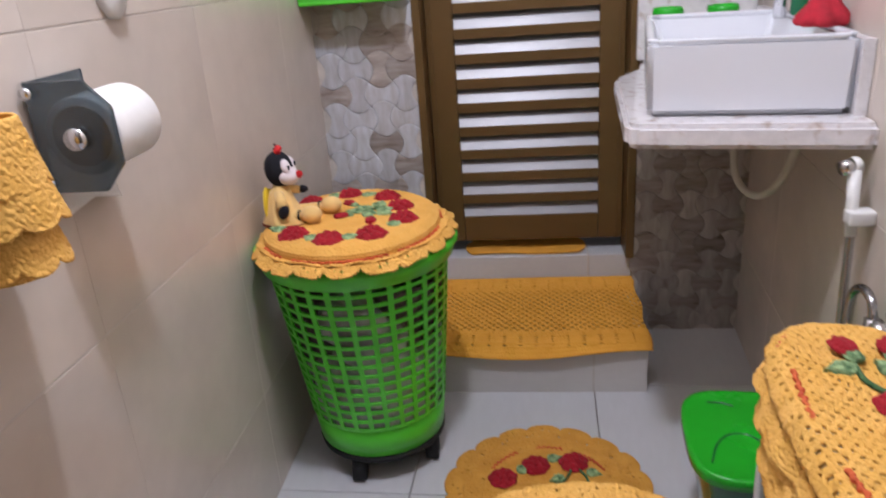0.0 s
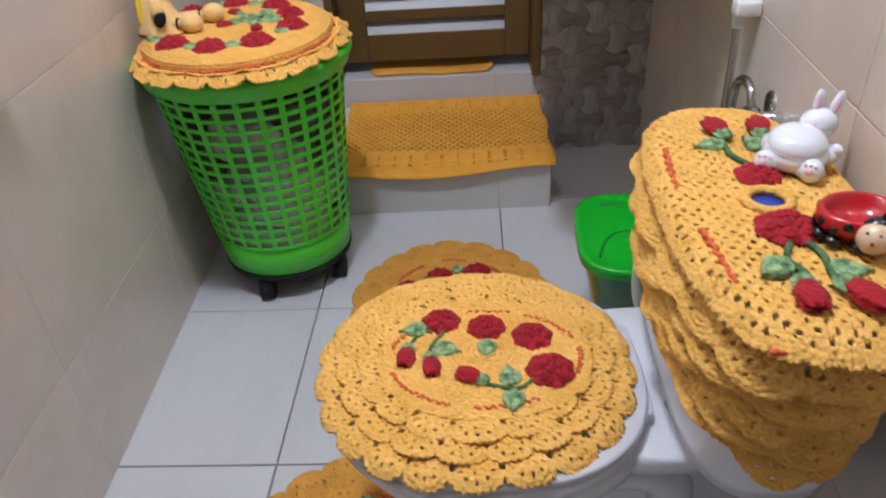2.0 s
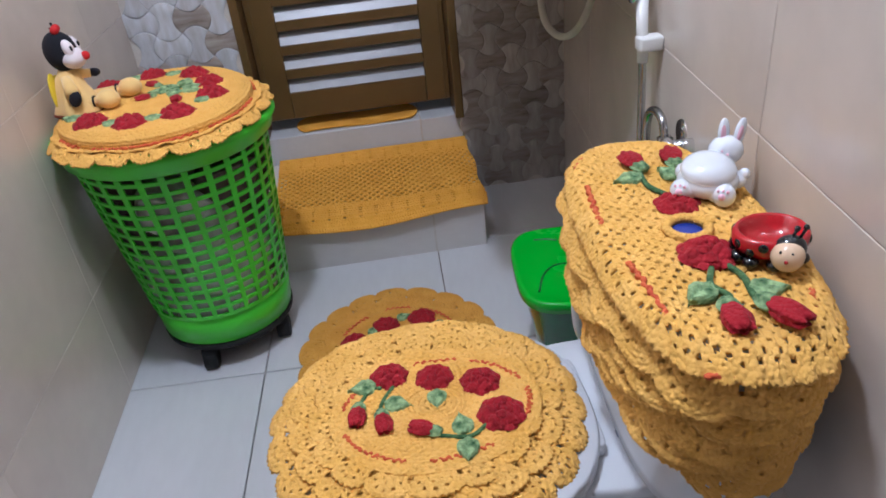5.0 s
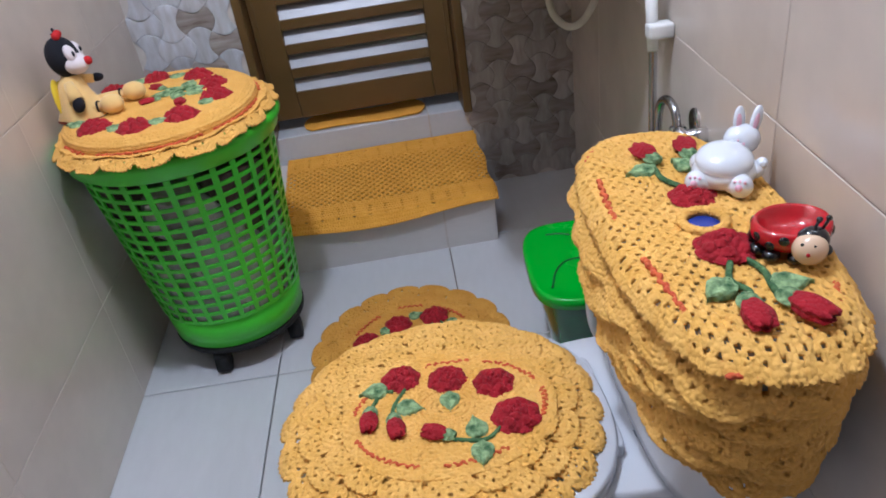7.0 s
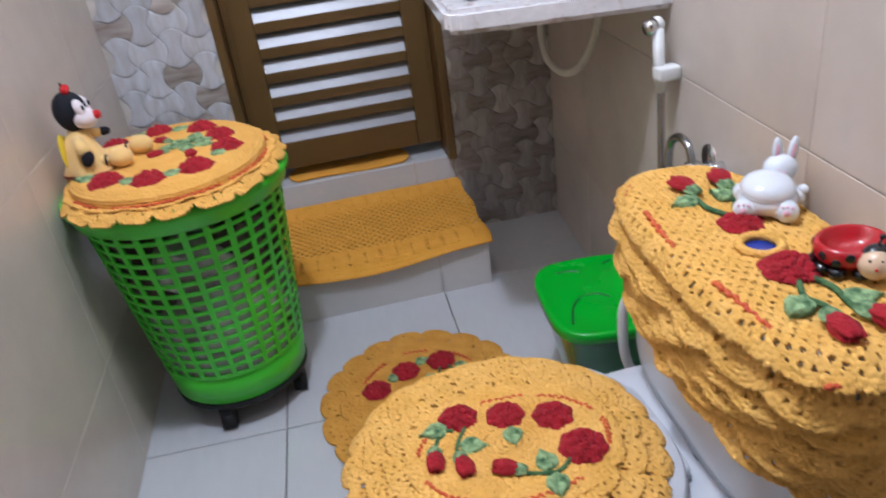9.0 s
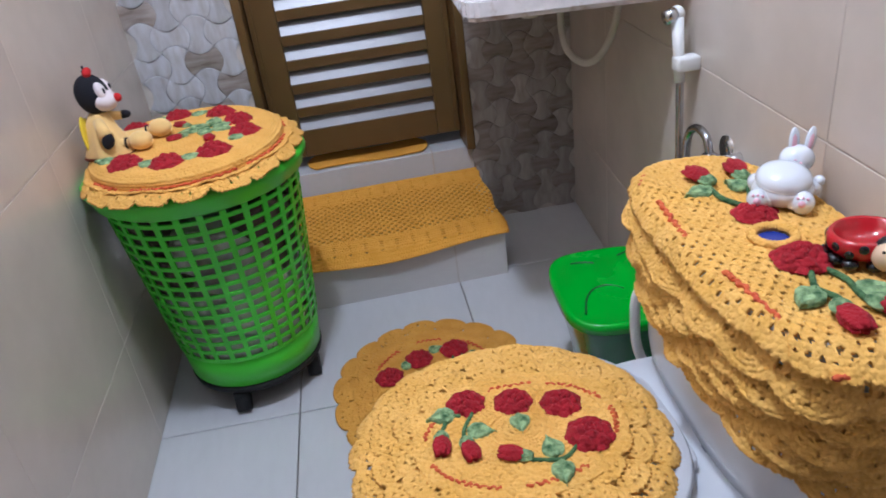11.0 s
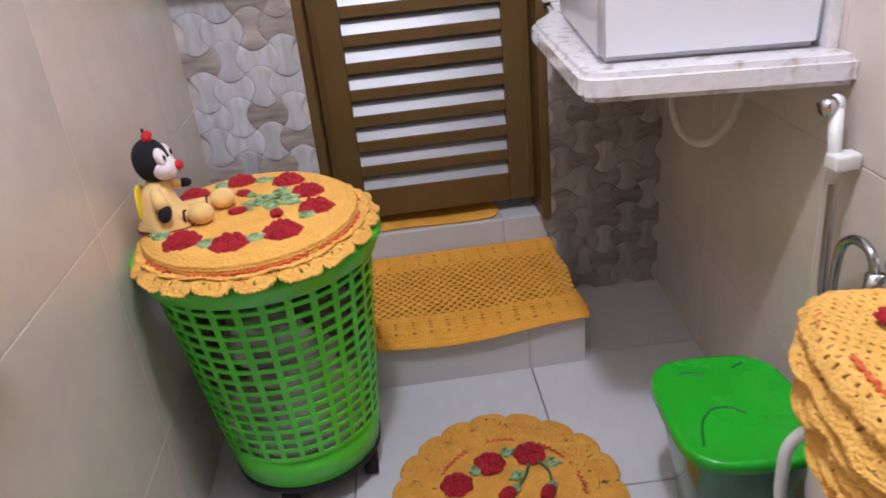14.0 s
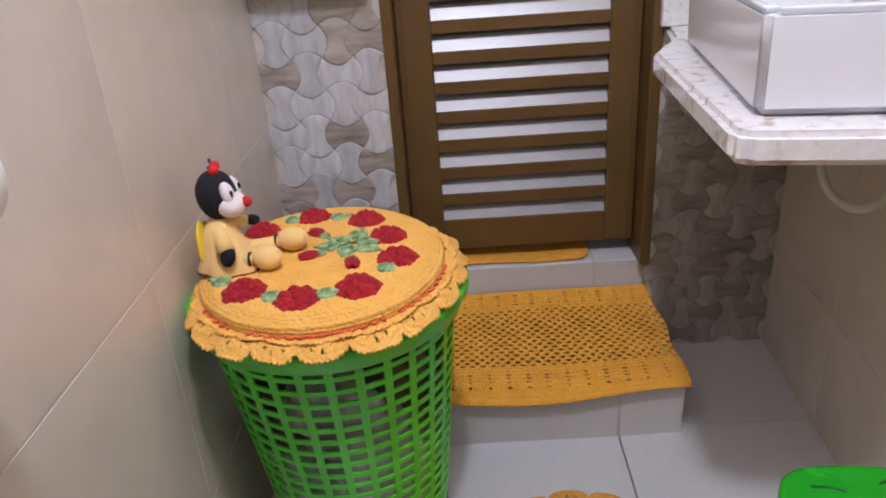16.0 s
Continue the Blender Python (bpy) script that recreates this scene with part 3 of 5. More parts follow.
rings = [superell(0.668, TY, z=z, rx=a, ry=b, p=p) for z, a, b, p in ((0.0, 0.105, 0.108, 2.6), (0.02, 0.100, 0.102, 2.6), (0.10, 0.088, 0.086, 2.4), (0.17, 0.092, 0.088, 2.3), (0.215, 0.112, 0.104, 2.2),
         (0.262, 0.150, 0.134, 2.2), (0.305, 0.184, 0.162, 2.2), (0.330, 0.196, 0.174, 2.2), (0.358, 0.20, 0.18, 2.2), (0.366, 0.196, 0.176, 2.2), (0.367, 0.15, 0.13, 2.2))]
settle(put("bowl", mesh_of("bowl", *loft(rings), CERAMIC), toilet), True)
rings = [superell(0.835, TY, a, b, z, 3.0) for z, a, b in ((0.0, 0.200, 0.112), (0.018, 0.197, 0.108), (0.030, 0.186, 0.072), (0.06, 0.180, 0.060), (0.20, 0.176, 0.060), (0.26, 0.17, 0.070))]
rings += [superell(0.900, TY, 0.130, 0.082, 0.285, 2.8), superell(0.912, TY + 0.01, 0.138, 0.120, 0.322, 3.6), superell(0.915, TY + 0.01, 0.142, 0.138, 0.340, 5), superell(0.915, TY + 0.01, 0.142, 0.14, 0.362, 5), superell(0.915, TY + 0.01, 0.138, 0.136, 0.368, 5)]
settle(put("trap_housing", mesh_of("trap_housing", *loft(rings), CERAMIC), toilet), True)
for side in (-1, 1):
    settle(tube("trap_bend", [(0.690, TY + 0.050 * side, 0.205), (0.735, TY + 0.054 * side, 0.240), (0.790, TY + 0.056 * side, 0.266), (0.842, TY + 0.057 * side, 0.272), (0.880, TY + 0.057 * side, 0.248), (0.894, TY + 0.056 * side, 0.195), (0.896, TY + 0.054 * side, 0.10), (0.900, TY + 0.052 * side, 0.005)],
         lambda t: 0.032 + 0.003 * math.sin(5 * t), CERAMIC, toilet, n=10, seg=20), True)
rings = [superell(0.838, TY + 0.004, a, b, z, 6) for z, a, b in ((0.3685, 0.013, 0.080), (0.371, 0.014, 0.082), (0.386, 0.014, 0.082), (0.389, 0.012, 0.080))]
settle(put("hinge_block", mesh_of("hinge_block", *loft(rings), SEAT_PLASTIC), toilet))
settle(put("seat", mesh_of("seat", *loft([superell(TX, TY, 0.190, 0.178, 0.368, 2.4), superell(TX, TY, 0.196, 0.184, 0.372, 2.4), superell(TX, TY, 0.196, 0.184, 0.382, 2.4), superell(TX, TY, 0.190, 0.178, 0.386, 2.4)]), SEAT_PLASTIC), toilet))
settle(put("lid", mesh_of("lid", *loft([superell(TX + 0.005, TY, 0.188, 0.178, 0.387, 2.45), superell(TX + 0.005, TY, 0.192, 0.182, 0.390, 2.45), superell(TX + 0.005, TY, 0.188, 0.178, 0.397, 2.45), superell(TX + 0.005, TY, 0.15, 0.14, 0.399, 2.45)]), SEAT_PLASTIC), toilet))
bm = bmesh.new()
for k, w in enumerate((0.012, 0.007, 0.010)):
    box(bm, 0.8725 + 0.004 * k, 0.8745 + 0.004 * k, -1.075 - w / 2, -1.075 + w / 2, 0.3680, 0.3686)
settle(part("maker_mark", bm, node_mat("grey_print", (0.25, 0.27, 0.33), 0.5), toilet, smooth=False))
for y in (-1.125, -0.935):
    part("floor_bolt_cap", ball(bmesh.new(), (0.800, y + 0.012 if y < -1 else y - 0.012, 0.022), (0.012, 0.012, 0.011)), CHROME, toilet)
CX, CY, ROT = 0.962, -1.012, -0.055
rings = []
for z, rx, ry in ((0.339, 0.072, 0.180), (0.349, 0.085, 0.198), (0.374, 0.088, 0.204), (0.43, 0.0880, 0.205), (0.50, 0.087, 0.204), (0.575, 0.091, 0.210), (0.583, 0.091, 0.210)):
    rings.append(superell(CX, CY, rx, ry, z, 3.2, 72, ROT))
put("cistern", mesh_of("cistern", *loft(rings), CERAMIC), toilet)
rings = [superell(CX, CY, a, b, z, 3.2, 72, ROT) for z, a, b in ((0.584, 0.091, 0.212), (0.588, 0.095, 0.216), (0.602, 0.095, 0.216), (0.607, 0.090, 0.211))]
put("cistern_lid", mesh_of("cistern_lid", *loft(rings), CERAMIC), toilet)
lathe("flush_button", [(0.020, 0.6085), (0.020, 0.613), (0.017, 0.6155), (0.0, 0.6155)], (0.955, -1.04, 0), BLUE, toilet, "blue flush button")

# cover on the cistern: open mesh top and five scalloped rounds
tank_cover = thing("cistern_cover", "yellow crocheted cistern cover with red roses and scalloped tiers", "cover")
cell = 0.0021
nx, ny = int(0.25 / cell), int(0.50 / cell)
gx, gy = np.meshgrid(np.linspace(-1, 1, nx), np.linspace(-1, 1, ny))
k = np.maximum(np.abs(gx), np.abs(gy)) / np.maximum((np.abs(gx) ** 2.7 + np.abs(gy) ** 2.7) ** (1 / 2.7), 1e-6)
turn = np.arctan2(gy, gx)
teeth = 1 + np.clip((np.maximum(np.abs(gx), np.abs(gy)) - 0.90) / 0.10, 0, 1) * (0.022 * np.abs(np.sin(15 * turn)) + 0.014 * np.abs(np.sin(64 * turn)) - 0.018)
lx, ly = gx * k * 0.110 * teeth, gy * k * 0.254 * teeth
rad = np.maximum(np.abs(gx), np.abs(gy))
c0, s0 = math.cos(ROT), math.sin(ROT)
wx, wy = CX - 0.004 + lx * c0 - ly * s0, CY - 0.002 + lx * s0 + ly * c0
wx = np.minimum(wx, RIGHT(wy) - 0.005)
pit, gap = 0.0152, 0.0092
row = np.round(ly / gap)
hx = np.abs(((lx / pit + 0.5 * (row % 2) + 0.06 * np.sin(row * 1.7)) % 1) - 0.5)
hy = np.abs(ly / gap - row)
big = 0.335 + 0.035 * np.sin(lx * 61 + 2) * np.sin(ly * 43)
hole = (hx > big) & (hy < 0.30) & (rad < 0.965)
h = np.abs(np.cos(np.pi * (lx / pit + 0.5 * (row % 2)))) ** 0.6 * (1 - hy * 0.9)
dist_b = np.hypot(wx - 0.955, wy + 1.04)
hole |= dist_b < 0.0185
sag = 0.0025 * np.sin(lx * 55) * np.sin(ly * 38 + 1)
wz = 0.6125 + sag + 0.0032 * h - 0.021 * np.clip((rad - 0.86) / 0.14, 0, 1) ** 1.6
sheet("open_mesh_top", wx, wy, wz, YARN, tank_cover, hole=hole, thick=0.0036)
pts = [(0.955 + 0.0225 * math.cos(a), -1.04 + 0.0225 * math.sin(a), 0.619) for a in np.linspace(0, 2 * math.pi, 25)]
tube("button_ring", pts, lambda t: 0.0055 + 0.0006 * math.sin(190 * t), YARN, tank_cover, n=4, seg=10)
for tier in range(5):
    z1, length, nsc = 0.594 - 0.0328 * tier, 0.056, 15
    hx_t, hy_t = 0.0930 - 0.0014 * tier, 0.230 - 0.0052 * tier
    a = np.linspace(0, 2 * np.pi, 2400, endpoint=False)
    q = 2 / 2.75
    ox, oy = hx_t * np.sign(np.cos(a)) * np.abs(np.cos(a)) ** q, hy_t * np.sign(np.sin(a)) * np.abs(np.sin(a)) ** q
    seg = np.hypot(np.diff(ox, append=ox[0]), np.diff(oy, append=oy[0]))
    run = np.r_[0, seg.cumsum()]
    per = run[-1]
    nu, nv = int(per / 0.0018), int(length / 0.0018)
    u = np.linspace(0, per, nu, endpoint=False)
    ox, oy = np.interp(u, run, np.r_[ox, ox[0]]), np.interp(u, run, np.r_[oy, oy[0]])
    nx_, ny_ = np.gradient(oy), -np.gradient(ox)
    nn = np.maximum(np.hypot(nx_, ny_), 1e-9)
    nx_, ny_ = nx_ / nn, ny_ / nn
    for _ in range(12):
        nx_, ny_ = (np.roll(nx_, 1) + nx_ + np.roll(nx_, -1)) / 3, (np.roll(ny_, 1) + ny_ + np.roll(ny_, -1)) / 3
    u, s = u[None, :], np.linspace(0, 1, nv)[:, None]
    turn = u / per * nsc + 0.41 * tier + 0.12 * np.sin(6 * np.pi * u / per + tier)
    qq = (turn % 1 - 0.5) * 2
    w = per / nsc / 2
    reach = length - 0.40 * w * (1 - np.sqrt(np.maximum(1 - np.abs(qq) ** 2.2, 0))) + 0.0028 * (np.abs(np.sin(np.pi * u / 0.0072)) - 0.5) * s**6
    drop = reach * s
    inside, fan, gaps = shells(qq * w + 0 * drop, drop - length + w, w)
    hh = np.where(inside, fan, stitch(u + 0 * drop, drop, 0.0066, 0.0062))
    swell = 1 - np.abs(qq)
    side = np.clip(-nx_, 0, 1)[None, :]
    out = (0.001 + (0.013 + 0.007 * side) * s**1.2 + 0.004 * swell * s**1.5 + 0.0035 * np.sin(9 * np.pi * u / per * 2 + 2.3 * tier) * s)
    out = out + 0.0030 * hh
    bx, by = ox[None, :] + nx_[None, :] * out, oy[None, :] + ny_[None, :] * out
    wx, wy = CX - 0.004 + bx * c0 - by * s0, CY - 0.002 + bx * s0 + by * c0
    wx = np.minimum(wx, RIGHT(wy) - 0.006)
    hang = (0.68 + 0.32 * np.clip(-ny_, 0, 1) ** 1.5) * np.interp(oy / hy_t, [-1, 0.1, 0.6, 1], [1, 1, 0.82, 0.55])
    zz = 0.594 - (0.594 - z1 + drop * 0.92 + 0.002 * np.sin(13 * np.pi * u / per * 2 + tier) * s) * hang[None, :]
    fewer = np.abs(np.sin(np.pi * u / 0.0095)) < 0.80
    sheet("scalloped_tier", wx, wy, zz, YARN, tank_cover, hole=gaps & fewer & (s > 0.10) & (s < 0.92), closed=True, thick=0.0034)
for pts in ([(0.882, -0.905, 0.616), (0.874, -0.96, 0.617), (0.870, -1.005, 0.616)], [(0.872, -1.085, 0.616), (0.874, -1.13, 0.617), (0.876, -1.18, 0.615)], [(0.905, -0.815, 0.612), (0.885, -0.845, 0.612)],
            [(0.885, -1.248, 0.598), (0.92, -1.258, 0.595), (0.95, -1.258, 0.596)], [(1.022, -1.17, 0.612), (1.012, -1.20, 0.611)], [(1.058, -0.88, 0.613), (1.054, -0.92, 0.614)]):
    line = smooth_path(pts, 6)
    zig = [(p[0] + (0.0016 if k % 2 else -0.0016), p[1], p[2] + 0.0008 * (k % 3)) for k, p in enumerate(line)]
    tube("accent_stitching", zig, lambda t: 0.0031 * (0.55 + 0.6 * abs(math.sin(41 * t))), ORANGE, tank_cover, "orange-red stitching", n=4, seg=7)
TZ = 0.6165
lay("rose", ROSE_BIG, tank_cover, 0.953, -1.095, TZ, 10, 1.08)
lay("rose", ROSE_BIG, tank_cover, 0.968, -0.982, TZ - 0.002, 70, 0.95)
for pts in ([(0.945, -1.122, TZ + .003), (0.932, -1.150, TZ + .004), (0.940, -1.172, TZ + .004), (0.930, -1.190, TZ + .004)], [(0.962, -1.120, TZ + .003), (0.967, -1.145, TZ + .004), (0.962, -1.175, TZ + .004), (0.965, -1.195, TZ + .004)],
            [(0.962, -0.960, TZ + .003), (0.950, -0.935, TZ + .004), (0.952, -0.900, TZ + .004)], [(0.975, -0.958, TZ + .003), (0.992, -0.925, TZ + .004), (1.002, -0.900, TZ + .004)]):
    tube("stem", pts, 0.0034, STEM_YARN, tank_cover, n=8, seg=8)
lay_bud(tank_cover, 0.932, -1.182, TZ, -98, scale=0.84)
lay_bud(tank_cover, 0.963, -1.186, TZ, -66, scale=0.9)
lay_bud(tank_cover, 0.958, -0.895, TZ, 102, scale=0.85)
lay_bud(tank_cover, 1.000, -0.898, TZ, 80, scale=0.85)
lay("leaf", LEAF, tank_cover, 0.932, -1.150, TZ, 215)
lay("leaf", LEAF, tank_cover, 0.962, -1.165, TZ, -10)
lay("leaf", LEAF, tank_cover, 0.953, -0.905, TZ, 190)
lay("leaf", LEAF_SMALL, tank_cover, 0.995, -0.920, TZ, 120)

# cover on the toilet lid
lid_cover = thing("toilet_lid_cover", "yellow crocheted toilet lid cover with scalloped tiers and red roses", "cover", at=(-0.001, 0.007, SINK))
def lid_drape(base, lift):
    return lambda r, s, a, w: base - 0.012 * np.clip((r - 1.0) / 0.08, 0, 1) ** 1.4 + lift * np.sin(math.pi * s * 0.9) + 0.0015 * np.sin(7 * a + base * 900) * s + 0.003 * w * s
for r0, r1, base, lift, nsc, ph in ((0.70, 1.075, 0.4035, 0.0, 22, 0.0), (0.60, 0.925, 0.4075, 0.002, 19, 0.55), (0.52, 0.785, 0.4115, 0.002, 16, 0.2)):
    x, y, z, hole = polar(TX - 0.013, TY + 0.005, 0.187, 0.182, r0, r1, lid_drape(base, lift), nsc, 2.12, relief=0.0030, phase=ph, uneven=0.5)
    sheet("scalloped_tier", x, y, z, YARN, lid_cover, hole=hole, closed=True, thick=0.0034)
x, y, z, hole = polar(TX, TY + 0.002, 0.133, 0.108, 0.0, 1.0, lambda r, s, a, w: 0.4155 + 0.003 * (1 - r**2) + 0 * a, p=2.2, relief=0.0034, pitch=0.0075)
sheet("oval_middle", x, y, z, YARN, lid_cover, closed=True, thick=0.003)
accent(lid_cover, TX, TY - 0.002, 0.119, 0.087, 0.4195, ((18, 62), (72, 100), (118, 168), (196, 248), (262, 300), (335, 366)))
LZ = 0.4185
for x, y, sc in ((0.601, -0.964, 0.93), (0.660, -0.980, 0.94), (0.717, -1.000, 0.97), (0.733, -1.063, 1.08)):
    lay("rose", ROSE_MID, lid_cover, x, y, LZ, 40 * x * 100, sc)
for pts in ([(0.590, -0.985, LZ + .003), (0.575, -0.985, LZ + .003), (0.560, -1.010, LZ + .003)], [(0.605, -0.985, LZ + .003), (0.590, -1.010, LZ + .003), (0.585, -1.030, LZ + .003)], [(0.715, -1.075, LZ + .003), (0.690, -1.092, LZ + .003), (0.650, -1.082, LZ + .003)]):
    tube("stem", pts, 0.0028, STEM_YARN, lid_cover, n=8, seg=8)
lay_bud(lid_cover, 0.560, -1.012, LZ, 262, small=True, scale=0.86)
lay_bud(lid_cover, 0.587, -1.030, LZ, 275, small=True, scale=0.86)
lay_bud(lid_cover, 0.655, -1.080, LZ, 155, small=True, scale=0.86)
for x, y, a, sc in ((0.583, -0.978, 185, 0.95), (0.592, -1.014, 340, 0.95), (0.660, -1.005, 265, 0.9), (0.685, -1.088, 95, 0.95), (0.687, -1.095, 262, 0.95)):
    lay("leaf", LEAF, lid_cover, x, y, LZ, a, sc)

# ---- rugs on the floor ----
def rug(label, cx, cy, rx, ry, nsc, flowers, leaves, buds, stems, rot_notch=None):
    t = thing("crochet_rug", label, "rug", "crocheted floor rugs")
    zf = lambda base: (lambda r, s, a, w: base + 0.002 * np.sin(5 * a) * s)
    for r0, r1, base, ph in ((0.56, 1.0, 0.0055, 0.0), (0.52, 0.80, 0.0085, 0.5)):
        x, y, z, hole = polar(cx, cy, rx, ry, r0, r1, zf(base), nsc if r1 == 1.0 else nsc - 3, 2.1, step_len=0.0022, phase=ph, cusp=0.42, uneven=0.3)
        hole &= (np.arange(x.shape[1]) % 4 < 2)[None, :]
        if rot_notch is not None:
            near = np.hypot((x - rot_notch[0]) / rot_notch[2], (y - rot_notch[1]) / rot_notch[3]) < 1
            hole = near if hole is None else hole | near
        sheet("scalloped_tier", x, y, z, YARN_DEEP, t, hole=hole, closed=True, thick=0.0035)
    x, y, z, hole = polar(cx, cy, rx * 0.62, ry * 0.62, 0.0, 1.0, zf(0.0115), p=2.1, step_len=0.0022, relief=0.0014)
    if rot_notch is not None:
        hole = np.hypot((x - rot_notch[0]) / rot_notch[2], (y - rot_notch[1]) / rot_notch[3]) < 1
    sheet("oval_middle", x, y, z, YARN_DEEP, t, hole=hole, closed=True, thick=0.003)
    for x, y, sc in flowers:
        lay("rose", ROSE_MID, t, x, y, 0.0145, 300 * x, sc)
    for x, y, a in leaves:
        lay("leaf", LEAF, t, x, y, 0.0145, a, 0.9)
    for x, y, a in buds:
        lay_bud(t, x, y, 0.0145, a, small=True)
    for pts in stems:
        tube("stem", [(a, b, 0.018) for a, b in pts], 0.0028, STEM_YARN, t, n=8, seg=8)
    return t


rug_far = rug("ochre crocheted oval rug with red roses before the step", 0.602, -0.415, 0.228, 0.250, 18,
              ((0.505, -0.372, 1.18), (0.578, -0.327, 1.18), (0.664, -0.315, 1.2)), ((0.535, -0.345, 20), (0.605, -0.305, 15), (0.640, -0.365, 205), (0.690, -0.345, -20)), ((0.620, -0.405, 215), (0.690, -0.410, 235)), ([(0.66, -0.335), (0.645, -0.37), (0.625, -0.40)], [(0.672, -0.335), (0.69, -0.37), (0.69, -0.405)]))
accent(rug_far, 0.605, -0.415, 0.144, 0.156, 0.015, ((30, 62), (75, 100), (118, 150), (350, 372)))
rug_near = rug("ochre crocheted rug with red roses fitted round the toilet foot", 0.445, -1.06, 0.195, 0.218, 16,
               ((0.420, -0.967, 1.05), (0.400, -1.028, 1.05)), ((0.445, -0.955, 40), (0.455, -0.985, -40), (0.390, -0.990, 190), (0.455, -1.06, 200), (0.47, -1.06, -10)), ((0.478, -0.965, 20), (0.475, -0.985, -35)), ([(0.43, -0.97), (0.455, -0.975), (0.48, -0.98)],), rot_notch=(0.735, TY, 0.185, 0.135))
accent(rug_near, 0.445, -1.06, 0.121, 0.135, 0.015, ((50, 85), (120, 170), (200, 240)))

# ---- mats on the step ----
step_mat = thing("step_mat", "ochre openwork crocheted mat lying on the tiled step", "mat")
nx, ny = 330, 230
x0, x1, y0, y1 = 0.315, 0.884, -0.014, 0.374
gx, gy = np.meshgrid(np.linspace(0, 1, nx), np.linspace(0, 1, ny))
X = x0 + (x1 - x0) * gx + 0.004 * np.sin(14 * gy) * (gx > 0.9)
Y = y0 + (y1 - y0) * gy - 0.008 * np.sin(3.1 * gx) * (1 - gy)
lx, ly = gx * (x1 - x0), gy * (y1 - y0)
Z = ZF + (ZB - ZF) * np.clip(Y / RISER, 0, 1) + 0.0100 + 0.002 * np.sin(9 * gx) * np.sin(5 * gy + 1)
over = np.clip(0.012 - Y, 0, 1)
Z -= 0.55 * over * (1 + 0.5 * np.sin(5 * gx))
Z = np.maximum(Z, ZF + (ZB - ZF) * np.clip(Y / RISER, 0, 1) + 0.0055 - 20 * np.clip(-Y, 0, 1))
mid = (gy > 0.24) & (gy < 0.80)
p, q = 0.0225, 0.0120
row = np.round(ly / q)
hx = np.abs(((lx / p + 0.5 * (row % 2)) % 1) - 0.5)
hy = np.abs(ly / q - row)
hole = mid & (((0.5 - hx) / (0.28 + 0.04 * np.sin(31 * gx + 9 * gy))) ** 2 + (hy / 0.43) ** 2 < 1)
col = np.abs(((lx / 0.042) % 1) - 0.5)
band = ((gy > 0.05) & (gy < 0.20)) | ((gy > 0.84) & (gy < 0.97))
hole |= band & (col < 0.105 + 0.03 * np.sin(19 * gx)) & ((ly / 0.0125) % 1 < 0.42)
Z = Z + 0.0030 * np.where(mid, np.abs(np.cos(np.pi * (lx / p + 0.5 * (row % 2)))) * (1 - hy), stitch(lx, ly, 0.007, 0.0105))
sheet("openwork_panel", X, Y, Z + 0.002, YARN_GOLD, step_mat, hole=hole, thick=0.0040)
# Extra brown sheet under the panel: shade for the holes, put in as colour.
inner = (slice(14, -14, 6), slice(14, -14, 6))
hole_shade_z = ZF + (ZB - ZF) * np.clip(Y / RISER, 0, 1) + 0.0050
sheet("hole_shade_sheet", X[inner], np.maximum(Y[inner], 0.004), hole_shade_z[inner], HOLE_SHADE, step_mat, "brown sheet added as shade behind the mat's holes", thick=0.0025)
door_mat = thing("threshold_mat", "small ochre crocheted strip under the louvred door", "mat")
nx, ny = 170, 46
gx, gy = np.meshgrid(np.linspace(0, 1, nx), np.linspace(0, 1, ny))
trim = 0.024 * np.abs(2 * gy - 1) ** 2.2
X = 0.378 + trim + (0.372 - 2 * trim) * gx
Y = RISER + 0.014 + 0.115 * gy + 0.004 * np.sin(6 * gx) * (1 - gy)
Z = 0.2445 + 0.0016 * stitch(gx * 0.39, gy * 0.115, 0.008, 0.008) + 0.0015 * np.sin(8 * gx)
sheet("strip", X, Y, Z, YARN_GOLD, door_mat, thick=0.004)

# ---- laundry basket ----
BX, BY = 0.215, -0.243
basket = thing("laundry_basket", "round bright green plastic laundry basket with lattice sides", "basket")
brad = lambda z: 0.148 + (0.197 - 0.148) * (z - 0.075) / (0.555 - 0.075)
bcx = lambda z: BX - 0.007 * (z - 0.075) / 0.48
bcy = lambda z: BY + 0.012 - 0.024 * (z - 0.075) / 0.48
def ring_at(r, z, n=96):
    return [(bcx(z) + r * math.cos(2 * math.pi * k / n), bcy(z) + r * math.sin(2 * math.pi * k / n), z) for k in range(n)]
rings = [ring_at(brad(0.075) - 0.01, 0.074), ring_at(brad(0.075), 0.078), ring_at(brad(0.153), 0.153), ring_at(brad(0.153) - 0.004, 0.154), ring_at(brad(0.08) - 0.004, 0.084)]
put("base_band", mesh_of("base_band", *loft(rings), BASKET_GREEN), basket)
nrow, ncol, sub, vsub = 15, 29, 10, 6
nu, nv = ncol * sub, nrow * vsub + 1
a = np.linspace(0, 2 * np.pi, nu, endpoint=False)[None, :]
s = np.linspace(0, 1, nv)[:, None]
zz = 0.152 + (0.522 - 0.152) * s + 0 * a
R = brad(zz)
X, Y = bcx(zz) + R * np.cos(a), bcy(zz) + R * np.sin(a)
ci, ri = (np.arange(nu) % sub)[None, :], (np.arange(nv) % vsub)[:, None]
hole = (ci >= 3) & (ri >= 2) & (np.arange(nv)[:, None] < nv - 1)
sheet("lattice_side", X, Y, zz, BASKET_GREEN, basket, hole=hole, closed=True, thick=0.0035, smooth=False)
